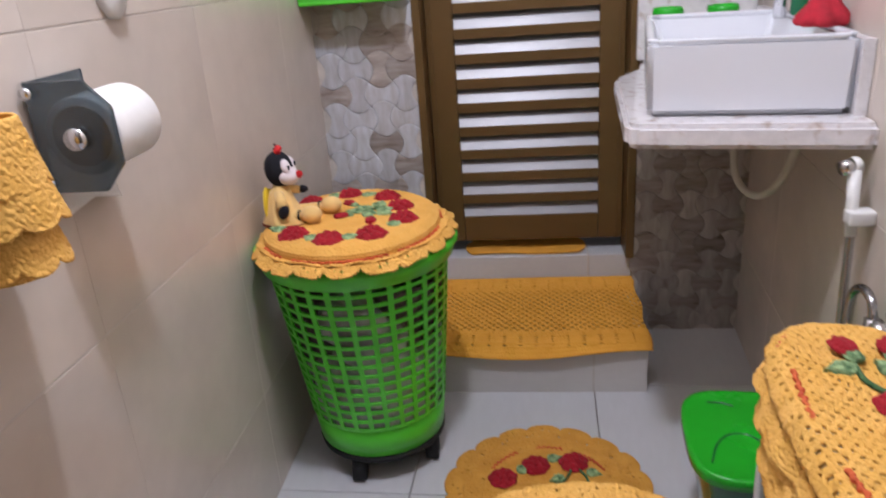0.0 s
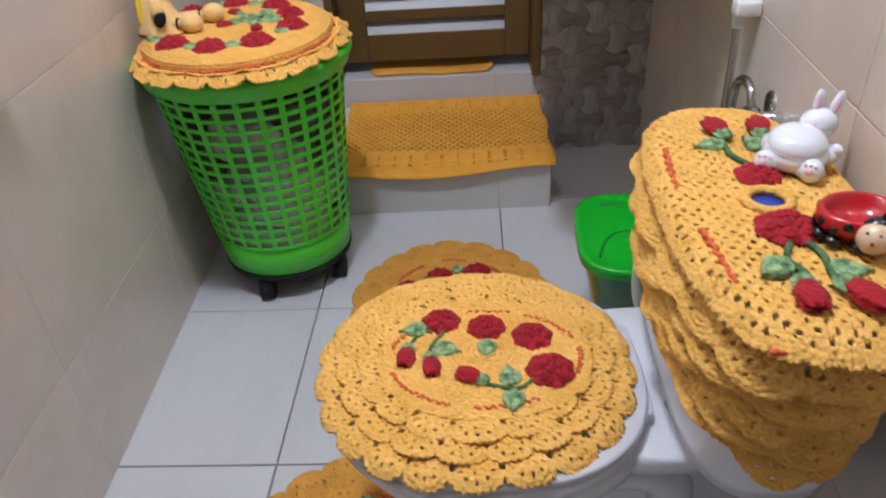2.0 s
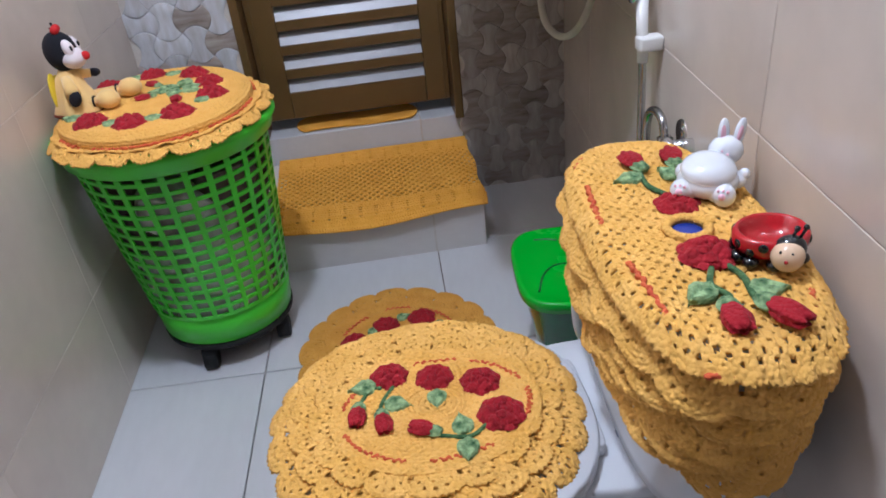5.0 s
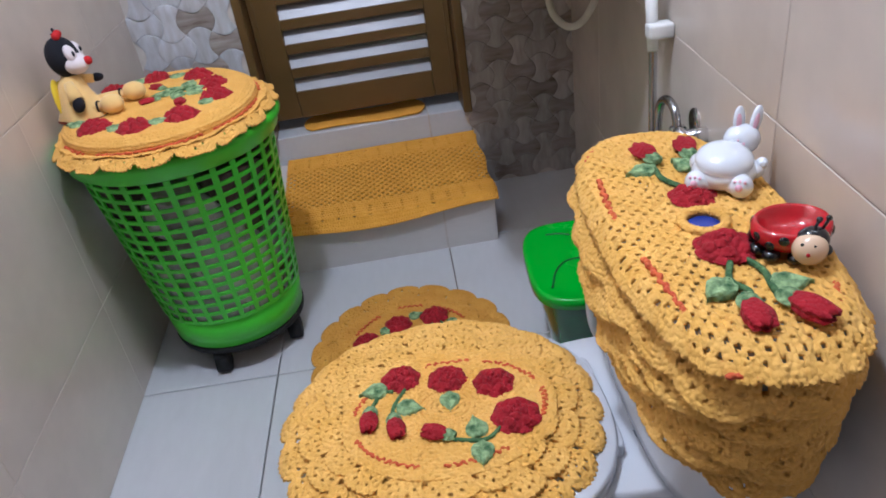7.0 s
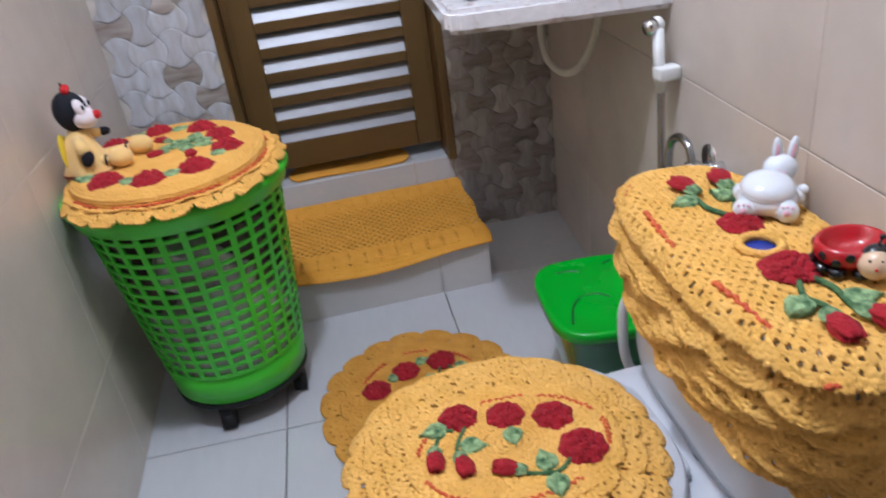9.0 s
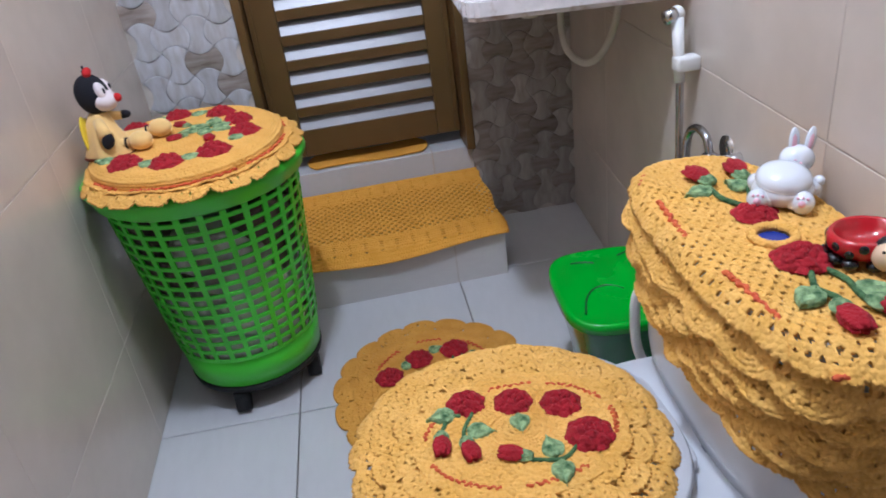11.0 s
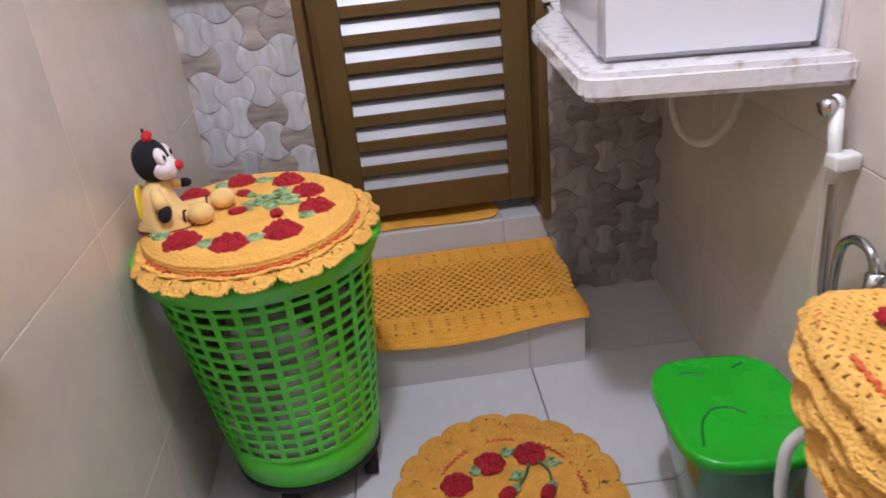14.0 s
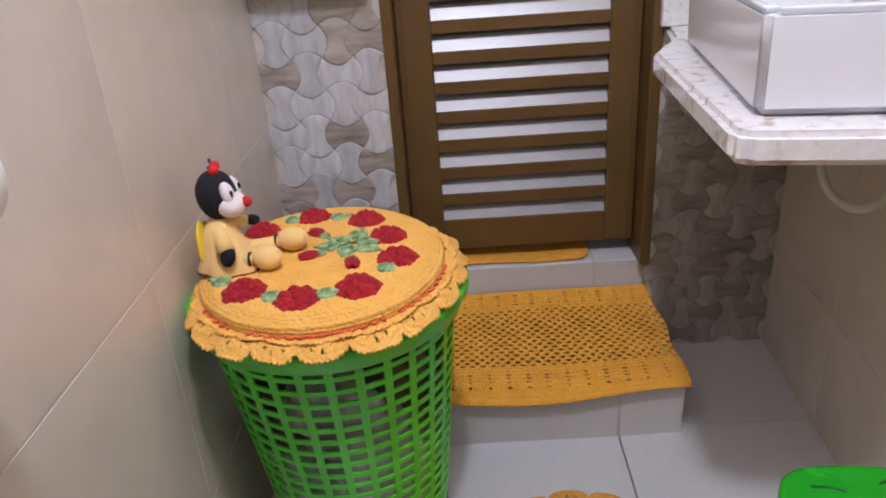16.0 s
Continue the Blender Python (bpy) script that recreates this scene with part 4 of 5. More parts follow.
rings = [ring_at(r, z) for r, z in ((0.190, 0.524), (0.194, 0.518), (0.200, 0.517), (0.2070, 0.522), (0.2100, 0.536), (0.2185, 0.548), (0.2170, 0.561), (0.191, 0.565), (0.186, 0.556))]
put("rim", mesh_of("rim", *loft(rings, cap=False), BASKET_GREEN), basket)
rings = [ring_at(r, z) for r, z in ((0.196, 0.5665), (0.197, 0.569), (0.170, 0.576), (0.13, 0.592), (0.02, 0.594))]
put("lid", mesh_of("lid", *loft(rings), BASKET_GREEN), basket)
rings = [ring_at(r, z, 48) for r, z in ((0.10, 0.058), (0.142, 0.056), (0.148, 0.060), (0.1500, 0.072), (0.146, 0.0745), (0.10, 0.073))]
dolly = put("wheeled_base", mesh_of("wheeled_base", *loft(rings), BLACK), basket, "black wheeled base")
for ang in (254, 340, 62, 150):
    cx, cy = BX + 0.130 * math.cos(radians(ang)), bcy(0.07) + 0.130 * math.sin(radians(ang))
    bm = bmesh.new()
    rod(bm, (cx - 0.014, cy, 0.024), (cx + 0.014, cy, 0.024), 0.024, seg=24)
    rod(bm, (cx, cy, 0.03), (cx, cy, 0.058), 0.012)
    box(bm, cx - 0.016, cx + 0.016, cy - 0.016, cy + 0.014, 0.030, 0.056, 0.005)
    part("castor", bm, BLACK, dolly)

# laundry seen through the lattice
def crumpled(name, ang, z, size, seed, material, parent):
    """A bunched-up garment pressed against the basket's side."""
    bm = bmesh.new()
    bmesh.ops.create_icosphere(bm, subdivisions=4, radius=1)
    reach = brad(z) - 0.55 * size
    cx, cy = bcx(z) + reach * math.cos(radians(ang)), bcy(z) + reach * math.sin(radians(ang))
    for v in bm.verts:
        n = noise.noise(v.co * 1.3 + Vector((seed, 2 * seed, 0))) * 0.28 + abs(noise.noise(v.co * 3.1 + Vector((0, seed, seed)))) * 0.26
        p = v.co * size * (0.86 + n)
        x, y, h = cx + p.x, cy + p.y, max(z + 0.72 * p.z, 0.086)
        dx, dy = x - bcx(h), y - bcy(h)
        far, most = math.hypot(dx, dy), brad(h) - 0.007
        if far > most:
            x, y = bcx(h) + dx * most / far, bcy(h) + dy * most / far
        v.co = (x, y, h)
    return part(name, bm, material, parent)


laundry = thing("laundry", "crumpled white, grey and dark laundry inside the basket", "laundry")
for k, (ang, z, size, material) in enumerate(((225, 0.16, 0.105, CLOTH_WHITE), (270, 0.15, 0.100, LAUNDRY), (318, 0.16, 0.105, CLOTH_WHITE), (10, 0.17, 0.110, CLOTH_DARK), (90, 0.17, 0.12, LAUNDRY), (170, 0.17, 0.115, CLOTH_DARK), (245, 0.27, 0.105, LAUNDRY), (300, 0.27, 0.110, CLOTH_WHITE), (352, 0.28, 0.095, LAUNDRY), (200, 0.28, 0.100, CLOTH_DARK), (285, 0.37, 0.085, LAUNDRY), (235, 0.38, 0.075, CLOTH_DARK), (330, 0.39, 0.075, CLOTH_DARK), (270, 0.43, 0.080, LAUNDRY), (318, 0.45, 0.070, CLOTH_DARK), (222, 0.45, 0.070, CLOTH_DARK), (20, 0.42, 0.095, CLOTH_DARK), (90, 0.42, 0.095, LAUNDRY), (155, 0.42, 0.095, CLOTH_DARK))):
    crumpled("garment", ang, z, size, 1.7 * k + 0.4, material, laundry)

# ---- basket cover ----
bcover = thing("basket_cover", "yellow crocheted round basket lid cover with red roses and frill", "cover")
CYB = -0.258
LW = 0.004
def keep_off_wall(x):
    return np.where(x < 0.03, 0.03 - (0.03 - LW) * (1 - np.exp(-(0.03 - x) / 0.03)), x)
x, y, z, hole = polar(0.205, CYB, 0.181, 0.201, 0.0, 0.965, lambda r, s, a, w: 0.6085 - 0.003 * r**2 - 0.006 * np.clip((r - 0.90) / 0.065, 0, 1) ** 2 + 0 * a, relief=0.0016, step_len=0.0022)
sheet("round_top", keep_off_wall(x), y, z, YARN_SMOOTH, bcover, closed=True, thick=0.003)
a, s = np.linspace(0, 2 * np.pi, 560, endpoint=False)[None, :], np.linspace(0, 1, 30)[:, None]
r = 0.962 + 0.040 * np.sin(np.minimum(s * 2.4, 1) * math.pi / 2) + 0.006 * np.sin(math.pi * s) - 0.012 * s**6
h = np.abs(np.sin(np.pi * s * 5.5)) ** 0.7 * (0.65 + 0.35 * np.abs(np.sin(a * 95 + 1.6 * np.floor(s * 5.5))))
r = r + 0.0022 / 0.19 * h * (s > 0.2)
z = 0.6010 - 0.029 * s**1.25 + 0.0012 * h * (s < 0.3) + 0.002 * np.sin(3 * a + 1) * s
sheet("stitched_side", keep_off_wall(0.205 + 0.181 * r * np.cos(a)), CYB + 0.201 * r * np.sin(a), z, YARN_SMOOTH, bcover, closed=True, thick=0.003)
for r0, r1, base, drop, nsc, ph, ruffle in ((0.97, 1.205, 0.5745, 0.015, 20, 0.0, 0.005), (0.975, 1.105, 0.5775, 0.004, 27, 0.7, 0.004)):
    def frill(r, s, a, w, b=base, d=drop, f=ruffle):
        return b - d * np.clip((r - 1.10) / 0.09, 0, 1) ** 1.3 + 0.004 * w * s + f * (0.5 + 0.5 * np.sin(11 * a + 60 * b)) * s + 0.4 * f * (0.5 + 0.5 * np.sin(23 * a)) * s
    x, y, z, hole = polar(0.207, CYB - 0.002, 0.182, 0.200, r0, r1, frill, nsc, relief=0.0026, phase=ph, cusp=0.42, uneven=0.8)
    hole &= (np.arange(x.shape[1]) % 5 < 3)[None, :]
    sheet("scalloped_frill", keep_off_wall(x), y, z, YARN_SMOOTH, bcover, hole=hole, closed=True, thick=0.003)
accent(bcover, 0.205, CYB, 0.1860, 0.2065, 0.5850, ((246, 304), (311, 354), (8, 40), (214, 236)), r=0.0024)
BZ = 0.606
for x, y, sc in ((0.170, -0.118, 1.0), (0.262, -0.145, 1.05), (0.302, -0.216, 1.05), (0.321, -0.295, 1.05), (0.271, -0.381, 1.1), (0.191, -0.404, 1.05), (0.112, -0.372, 1.05), (0.092, -0.165, 1.0)):
    lay("rose", ROSE_MID, bcover, x, y, BZ - 0.002, 900 * x, sc * 1.16)
for x, y, a in ((0.200, -0.130, 20), (0.125, -0.135, 40), (0.300, -0.340, 60), (0.215, -0.398, 10), (0.140, -0.395, 0), (0.085, -0.345, 160)):
    lay("leaf", LEAF_SMALL, bcover, x, y, BZ - 0.001, a, 1.18)
for q in range(6):
    a = 0.3 + q * 2 * math.pi / 6
    lay("leaf", LEAF, bcover, 0.248 + (0.006 + 0.010 * (q % 2)) * math.cos(a), -0.240 + (0.006 + 0.010 * (q % 2)) * math.sin(a), BZ + 0.001 * (q % 2), math.degrees(a) + 14 * (q % 3 - 1), 1.12)
for x, y, a in ((0.205, -0.208, 140), (0.208, -0.268, 205), (0.252, -0.288, 280)):
    lay_bud(bcover, x, y, BZ, a, small=True, scale=0.85)
tube("stem", [(0.215, -0.262, BZ + .004), (0.235, -0.250, BZ + .007), (0.262, -0.232, BZ + .007)], 0.0026, STEM_YARN, bcover, n=8, seg=8)

# ---- plush bee on the basket ----
bm = bmesh.new()
PX, PY, PZ = 0.066, -0.287, 0.607
def cloth_rings(rows, mat, n=40):
    """A smooth draped body from rows of (x, y, z, rx, ry, fold)."""
    rings = [[bm.verts.new((x + rx * (1 + f * math.sin(6 * w + 9 * z)) * math.cos(w), y + ry * (1 + f * math.sin(6 * w + 9 * z)) * math.sin(w), z)) for w in np.linspace(0, 2 * math.pi, n, endpoint=False)] for x, y, z, rx, ry, f in rows]
    made = [bm.faces.new(rings[0][::-1]), bm.faces.new(rings[-1])]
    for lo, hi in zip(rings, rings[1:]):
        made += [bm.faces.new((lo[k], lo[(k + 1) % n], hi[(k + 1) % n], hi[k])) for k in range(n)]
    for f in made:
        f.material_index, f.smooth = mat, True


cloth_rings([(PX + .008, PY, PZ - .001, .046, .044, .07), (PX + .007, PY, PZ + .006, .047, .045, .08), (PX + .004, PY, PZ + .022, .037, .037, .06), (PX + .001, PY + .001, PZ + .045, .028, .030, .04), (PX, PY + .003, PZ + .066, .022, .024, .02), (PX + .002, PY + .006, PZ + .080, .015, .016, 0)], 2)
cloth_rings([(PX + .008, PY, PZ - .0015, .0475, .0455, .07), (PX + .008, PY, PZ + .001, .0495, .0475, .08), (PX + .0075, PY, PZ + .0035, .0490, .0470, .08), (PX + .007, PY, PZ + .005, .044, .043, .08)], 5)
ball(bm, (PX + 0.003, PY + 0.009, PZ + 0.112), (0.030, 0.030, 0.038), 0, rot=(0, -8, 0))
ball(bm, (PX + 0.021, PY + 0.004, PZ + 0.100), (0.0235, 0.0255, 0.0200), 1, rot=(0, 18, 0))
ball(bm, (PX + 0.0230, PY - 0.007, PZ + 0.119), (0.0095, 0.0125, 0.0175), 1, rot=(0, -14, 0))
ball(bm, (PX + 0.0250, PY + 0.020, PZ + 0.119), (0.0095, 0.0115, 0.0175), 1, rot=(0, -14, 0))
ball(bm, (PX + 0.0305, PY - 0.013, PZ + 0.120), (0.0028, 0.0030, 0.0055), 0, 12)
ball(bm, (PX + 0.0340, PY + 0.018, PZ + 0.121), (0.0028, 0.0030, 0.0055), 0, 12)
ball(bm, (PX + 0.0455, PY + 0.003, PZ + 0.1015), 0.0080, 4, 16)
for dx, dy, hgt in ((0.000, 0.022, 0.163), (0.004, 0.002, 0.158)):
    rod(bm, (PX + dx, PY + dy, PZ + 0.142), (PX + dx - 0.003, PY + dy, PZ + hgt), 0.0022, seg=10)
    ball(bm, (PX + dx + 0.003, PY + dy, PZ + 0.152), 0.0075, 4, 16)
ball(bm, (PX - 0.028, PY - 0.004, PZ + 0.040), (0.005, 0.022, 0.038), 3)
ball(bm, (PX - 0.030, PY + 0.022, PZ + 0.038), (0.005, 0.014, 0.030), 3)
rod(bm, (PX + 0.004, PY - 0.018, PZ + 0.070), (PX + 0.016, PY - 0.040, PZ + 0.042), 0.0085, 0.0140, mat=2)
ball(bm, (PX + 0.018, PY - 0.043, PZ + 0.036), (0.011, 0.009, 0.016), 0, rot=(0, 20, 0))
ball(bm, (PX + 0.040, PY + 0.030, PZ + 0.062), (0.012, 0.008, 0.008), 0)
rod(bm, (PX + 0.008, PY + 0.022, PZ + 0.066), (PX + 0.034, PY + 0.029, PZ + 0.061), 0.010, 0.008, mat=2)
for dy, fx in ((-0.022, 0.060), (0.040, 0.086)):
    rod(bm, (PX + 0.01, PY + dy * 0.5, PZ + 0.018), (PX + fx - 0.014, PY + dy, PZ + 0.020), 0.012, 0.0085, mat=2)
    rod(bm, (PX + fx - 0.019, PY + dy, PZ + 0.021), (PX + fx - 0.016, PY + dy, PZ + 0.021), 0.0105, mat=0)
    ball(bm, (PX + fx + 0.008, PY + dy, PZ + 0.022), (0.022, 0.019, 0.018), 2)
plush = part("plush_toy", bm, [PLUSH_BLACK, PLUSH_WHITE, PLUSH_YELLOW, PLUSH_WING, PLUSH_RED, node_mat("brown_trim_cloth", (0.16, 0.03, 0.012), 0.9, var=0.15, scale=60)])
tagged(plush, "small seated plush bee in yellow with a black head", "plush toy")

# ---- ornaments on the cistern ----
rabbit = thing("rabbit_soap_dish", "pearl white ceramic rabbit soap dish with pink paws", "soap dish")
RX, RY, RZ, RS = 1.010, -0.966, 0.616, 0.80
def rp(x, y, z):
    return (RX + RS * x, RY + RS * y, RZ + RS * z)
def rball(name, c, r, material, parent, rot=(0, 0, 0), seg=24):
    return part(name, ball(bmesh.new(), rp(*c), tuple(RS * q for q in (r if isinstance(r, tuple) else (r, r, r))), seg=seg, rot=rot), material, parent)
rball("body", (0, 0, 0.024), (0.045, 0.044, 0.026), PEARL, rabbit)
rball("lid_seam", (-0.002, -0.003, 0.0385), (0.0405, 0.0395, 0.0035), WHITE_PLASTIC, rabbit, (9, 0, 0))
rball("lid", (-0.002, -0.003, 0.041), (0.0400, 0.0390, 0.0225), PEARL, rabbit, (9, 0, 0))
head = rball("head", (0.037, 0.028, 0.053), (0.0265, 0.0230, 0.0225), PEARL, rabbit)
for ex, ey, tilt in ((0.033, 0.036, 4), (0.055, 0.029, 22)):
    ear = rball("ear", (ex + 0.002, ey, 0.079), (0.0105, 0.006, 0.0215), PEARL, rabbit, (-6, tilt, 20))
    rball("inner_ear", (ex - 0.0003, ey - 0.0044, 0.079), (0.0050, 0.0032, 0.0135), PINK, ear, (-6, tilt, 20))
for q in (-0.012, 0.010):
    rball("cheek", (0.029 + q, 0.0095 + 0.3 * abs(q), 0.054), (0.0038, 0.003, 0.0034), PINK, head, seg=10)
    rball("eye", (0.030 + 0.65 * q, 0.0072 + 0.2 * abs(q), 0.0610), 0.0016, PINK, head, seg=8)
rball("nose", (0.029, 0.0058, 0.0560), 0.0022, PINK, head, seg=10)
for fx, fy in ((-0.044, -0.010), (0.005, -0.043)):
    paw = rball("paw", (fx, fy, 0.0175), (0.0165, 0.0165, 0.0175), PEARL, rabbit)
    rball("leg", (fx * 0.72, fy * 0.72, 0.0180), (0.020, 0.020, 0.0165), PEARL, rabbit)
    rball("pad", (fx - 0.0082, fy - 0.0108, 0.0210), (0.0060, 0.005, 0.0055), PINK, paw, seg=12)
    for q in (-1, 0, 1):
        rball("toe_pad", (fx - 0.0066 + 0.0052 * q, fy - 0.0088 - 0.0038 * q, 0.0298 - 0.0012 * abs(q)), 0.0024, PINK, paw, seg=10)
rball("arm", (-0.024, 0.030, 0.026), (0.013, 0.014, 0.014), PEARL, rabbit)
rball("arm", (0.038, -0.012, 0.023), (0.014, 0.015, 0.013), PEARL, rabbit)
rball("tail", (0.047, -0.016, 0.033), 0.0085, PEARL, rabbit)

bug = thing("ladybird_dish", "glossy red ladybird dish with black spots and cream face", "dish")
GX, GY, GZ = 1.010, -1.110, 0.619
prof = [(0.028, 0.006), (0.040, 0.012), (0.047, 0.024), (0.046, 0.036), (0.042, 0.041), (0.038, 0.039), (0.035, 0.028), (0.022, 0.017), (0.0, 0.015)]
body = lathe("bowl", prof, (0, 0, 0), BUG_RED, bug)
body.matrix_basis = pose(GX, GY, GZ, 0, 0, 0) @ Matrix.Diagonal((1.08, 0.92, 1, 1))
part("head", ball(bmesh.new(), (GX - 0.002, GY - 0.048, GZ + 0.025), (0.021, 0.020, 0.021)), BUG_SKIN, bug, "cream face")
bm = ball(bmesh.new(), (GX + 0.004, GY - 0.041, GZ + 0.031), (0.021, 0.017, 0.019))
part("hood", bm, BUG_BLACK, bug)
for dx in (0.004, 0.016):
    bm = rod(bmesh.new(), (GX + dx, GY - 0.040, GZ + 0.045), (GX + dx + 0.006, GY - 0.040, GZ + 0.058), 0.002, seg=8)
    ball(bm, (GX + dx + 0.006, GY - 0.040, GZ + 0.059), 0.004, seg=12)
    part("antenna", bm, BUG_BLACK, bug)
for ex, ey in ((-0.0165, -0.0545), (-0.0055, -0.0620)):
    part("eye", ball(bmesh.new(), (GX + ex, GY + ey, GZ + 0.0365), 0.0024, seg=10), BUG_BLACK, bug)
part("mouth", ball(bmesh.new(), (GX - 0.0135, GY - 0.0640, GZ + 0.0270), 0.0027, seg=10), BUG_RED, bug)
for ang, zz in ((190, 0.028), (215, 0.022), (165, 0.020), (235, 0.032), (140, 0.030), (330, 0.028), (300, 0.022), (10, 0.026), (60, 0.026), (100, 0.028)):
    w = radians(ang)
    ob = part("spot", ball(bmesh.new(), (0, 0, 0), (0.0065, 0.0024, 0.0065), seg=14), BUG_BLACK, bug)
    ob.matrix_basis = pose(GX + 0.0495 * math.cos(w), GY + 0.0425 * math.sin(w), GZ + zz, 0, 0, ang + 90)
for ang in (150, 185, 215, 255, 310, 20):
    w = radians(ang)
    part("foot", ball(bmesh.new(), (GX + 0.044 * math.cos(w), GY + 0.040 * math.sin(w), GZ + 0.007), (0.011, 0.011, 0.008), seg=14), BUG_BLACK, bug)

bug_pivot = Matrix.Translation((GX, GY, GZ)) @ Matrix.Scale(0.76, 4) @ Matrix.Translation((-GX, -GY, -GZ))
bug.matrix_basis = bug_pivot
# ---- waste bin ----
bin_ob = thing("waste_bin", "small green plastic waste bin with a flat green lid", "waste bin")
BCX, BCY = 0.966, -0.546
rings = [superell(BCX, BCY, a, b, z, 3.6, 64, -0.08) for z, a, b in ((0.0, 0.058, 0.076), (0.006, 0.064, 0.082), (0.13, 0.084, 0.104), (0.235, 0.104, 0.127), (0.245, 0.106, 0.129))]
put("body", mesh_of("body", *loft(rings), BIN_DARK), bin_ob, "deep green translucent body")
rings = [superell(BCX, BCY, a, b, z, 3.6, 64, -0.08) for z, a, b in ((0.246, 0.112, 0.135), (0.247, 0.1165, 0.1395), (0.262, 0.1165, 0.1395), (0.2665, 0.1140, 0.1370), (0.2680, 0.1090, 0.1320), (0.2655, 0.1040, 0.1270), (0.2665, 0.07, 0.09), (0.2670, 0.02, 0.03))]
lid = put("lid", mesh_of("lid", *loft(rings), BIN_GREEN), bin_ob)
for pts in ([(0.878, -0.630, 0.2665), (0.898, -0.580, 0.2668), (0.925, -0.552, 0.2668), (0.955, -0.552, 0.2668), (0.975, -0.572, 0.2668)], [(0.910, -0.448, 0.2665), (0.935, -0.452, 0.2668), (0.955, -0.462, 0.2668)], [(1.01, -0.450, 0.2665), (1.035, -0.440, 0.2665)]):
    tube("embossed_line", pts, 0.0022, BIN_DARK, lid, n=10, seg=8)

# ---- counter and basin ----
counter = thing("counter", "beige marble counter slab with upstand above the relief tiles", "counter")
poly = [(0.745, -0.425), (0.760, -0.445), (1.118, -0.510), (RIGHT(-0.50) + 0.004, -0.508), (RIGHT(BACK) + 0.004, BACK - 0.004), (0.884, BACK - 0.004), (0.862, 0.215), (0.845, 0.175), (0.800, 0.100), (0.783, 0.06)]
bm = bmesh.new()
lo, hi = [bm.verts.new((x, y, 0.771)) for x, y in poly], [bm.verts.new((x, y, 0.814)) for x, y in poly]
bm.faces.new(lo[::-1]), bm.faces.new(hi)
for k in range(len(poly)):
    bm.faces.new((lo[k], lo[(k + 1) % len(poly)], hi[(k + 1) % len(poly)], hi[k]))
bmesh.ops.recalc_face_normals(bm, faces=bm.faces)
bmesh.ops.bevel(bm, geom=[e for e in bm.edges if min(v.co.y for v in e.verts) < BACK - 0.01], offset=0.009, segments=4, affect="EDGES")
part("slab", bm, MARBLE, counter, smooth=False)
box_part("back_upstand", (0.872, RIGHT(BACK) - 0.02, BACK - 0.020, BACK - 0.002, 0.8145, 1.06), MARBLE, counter, bevel=0.003)
bm = bmesh.new()
ys, zz = (-0.45, BACK - 0.021), (0.8145, 0.935)
vs = [bm.verts.new((RIGHT(y) - o, y, z)) for o in (0.020, 0.001) for y in ys for z in zz]
for f in ((0, 1, 3, 2), (4, 6, 7, 5), (0, 4, 5, 1), (2, 3, 7, 6), (1, 5, 7, 3), (0, 2, 6, 4)):
    bm.faces.new([vs[q] for q in f])
bmesh.ops.recalc_face_normals(bm, faces=bm.faces)
part("side_upstand", bm, MARBLE, counter, smooth=False)
basin = thing("basin", "white rectangular ceramic vessel basin on the marble counter", "basin")
bm = bmesh.new()
c1, c2, c3, c4 = (0.783, -0.392), (1.108, -0.445), (1.148, 0.085), (0.858, 0.125)
def quad_at(pts, z, inset):
    m = Vector((sum(p[0] for p in pts) / 4, sum(p[1] for p in pts) / 4))
    return [bm.verts.new((x + inset * (1 if x < m.x else -1), y + inset * (1 if y < m.y else -1), z)) for x, y in pts]
loops = [quad_at((c1, c2, c3, c4), 0.8145, 0.003), quad_at((c1, c2, c3, c4), 0.945, 0.0), quad_at((c1, c2, c3, c4), 0.945, 0.014), quad_at((c1, c2, c3, c4), 0.86, 0.035)]
for a, b in zip(loops, loops[1:]):
    for q in range(4):
        bm.faces.new((a[q], a[(q + 1) % 4], b[(q + 1) % 4], b[q]))
bm.faces.new(loops[-1]), bm.faces.new(loops[0][::-1])
bmesh.ops.recalc_face_normals(bm, faces=bm.faces)
bmesh.ops.bevel(bm, geom=bm.edges[:], offset=0.011, segments=5, affect="EDGES")
vessel = part("vessel", bm, CERAMIC, basin)
vessel.modifiers.new("even_shading", "WEIGHTED_NORMAL").keep_sharp = False
lathe("drain_ring", [(0.0, 0.8605), (0.010, 0.8605), (0.012, 0.863), (0.022, 0.864), (0.024, 0.8605)], (0.965, -0.16, 0), CHROME, basin)
tap = thing("tap", "small chrome tap on the basin rim", "tap")
bm = rod(bmesh.new(), (1.100, -0.06, 0.938), (1.100, -0.06, 1.02), 0.013)
part("pillar", bm, CHROME, tap)
tube("spout", [(1.100, -0.06, 1.01), (1.06, -0.075, 1.02), (1.02, -0.09, 1.0)], 0.010, CHROME, tap)
for x, y in ((0.918, 0.165), (1.040, 0.150)):
    cup = thing("green_cup", "small bright green plastic cup behind the basin", "cup", "green cups")
    lathe("cup_body", [(0.022, 0.0), (0.028, 0.004), (0.036, 0.135), (0.034, 0.142), (0.030, 0.142), (0.024, 0.02), (0, 0.015)], (x, y, 0.8146), BIN_GREEN, cup)
bottle = thing("green_bottle", "dark green soap bottle on the basin rim", "bottle")
lathe("bottle_body", [(0.012, 0.0), (0.016, 0.004), (0.016, 0.07), (0.008, 0.085), (0.008, 0.10), (0.0, 0.10)], (1.126, -0.09, 0.9445), node_mat("dark_green_plastic", (0.01, 0.16, 0.06), 0.25), bottle)
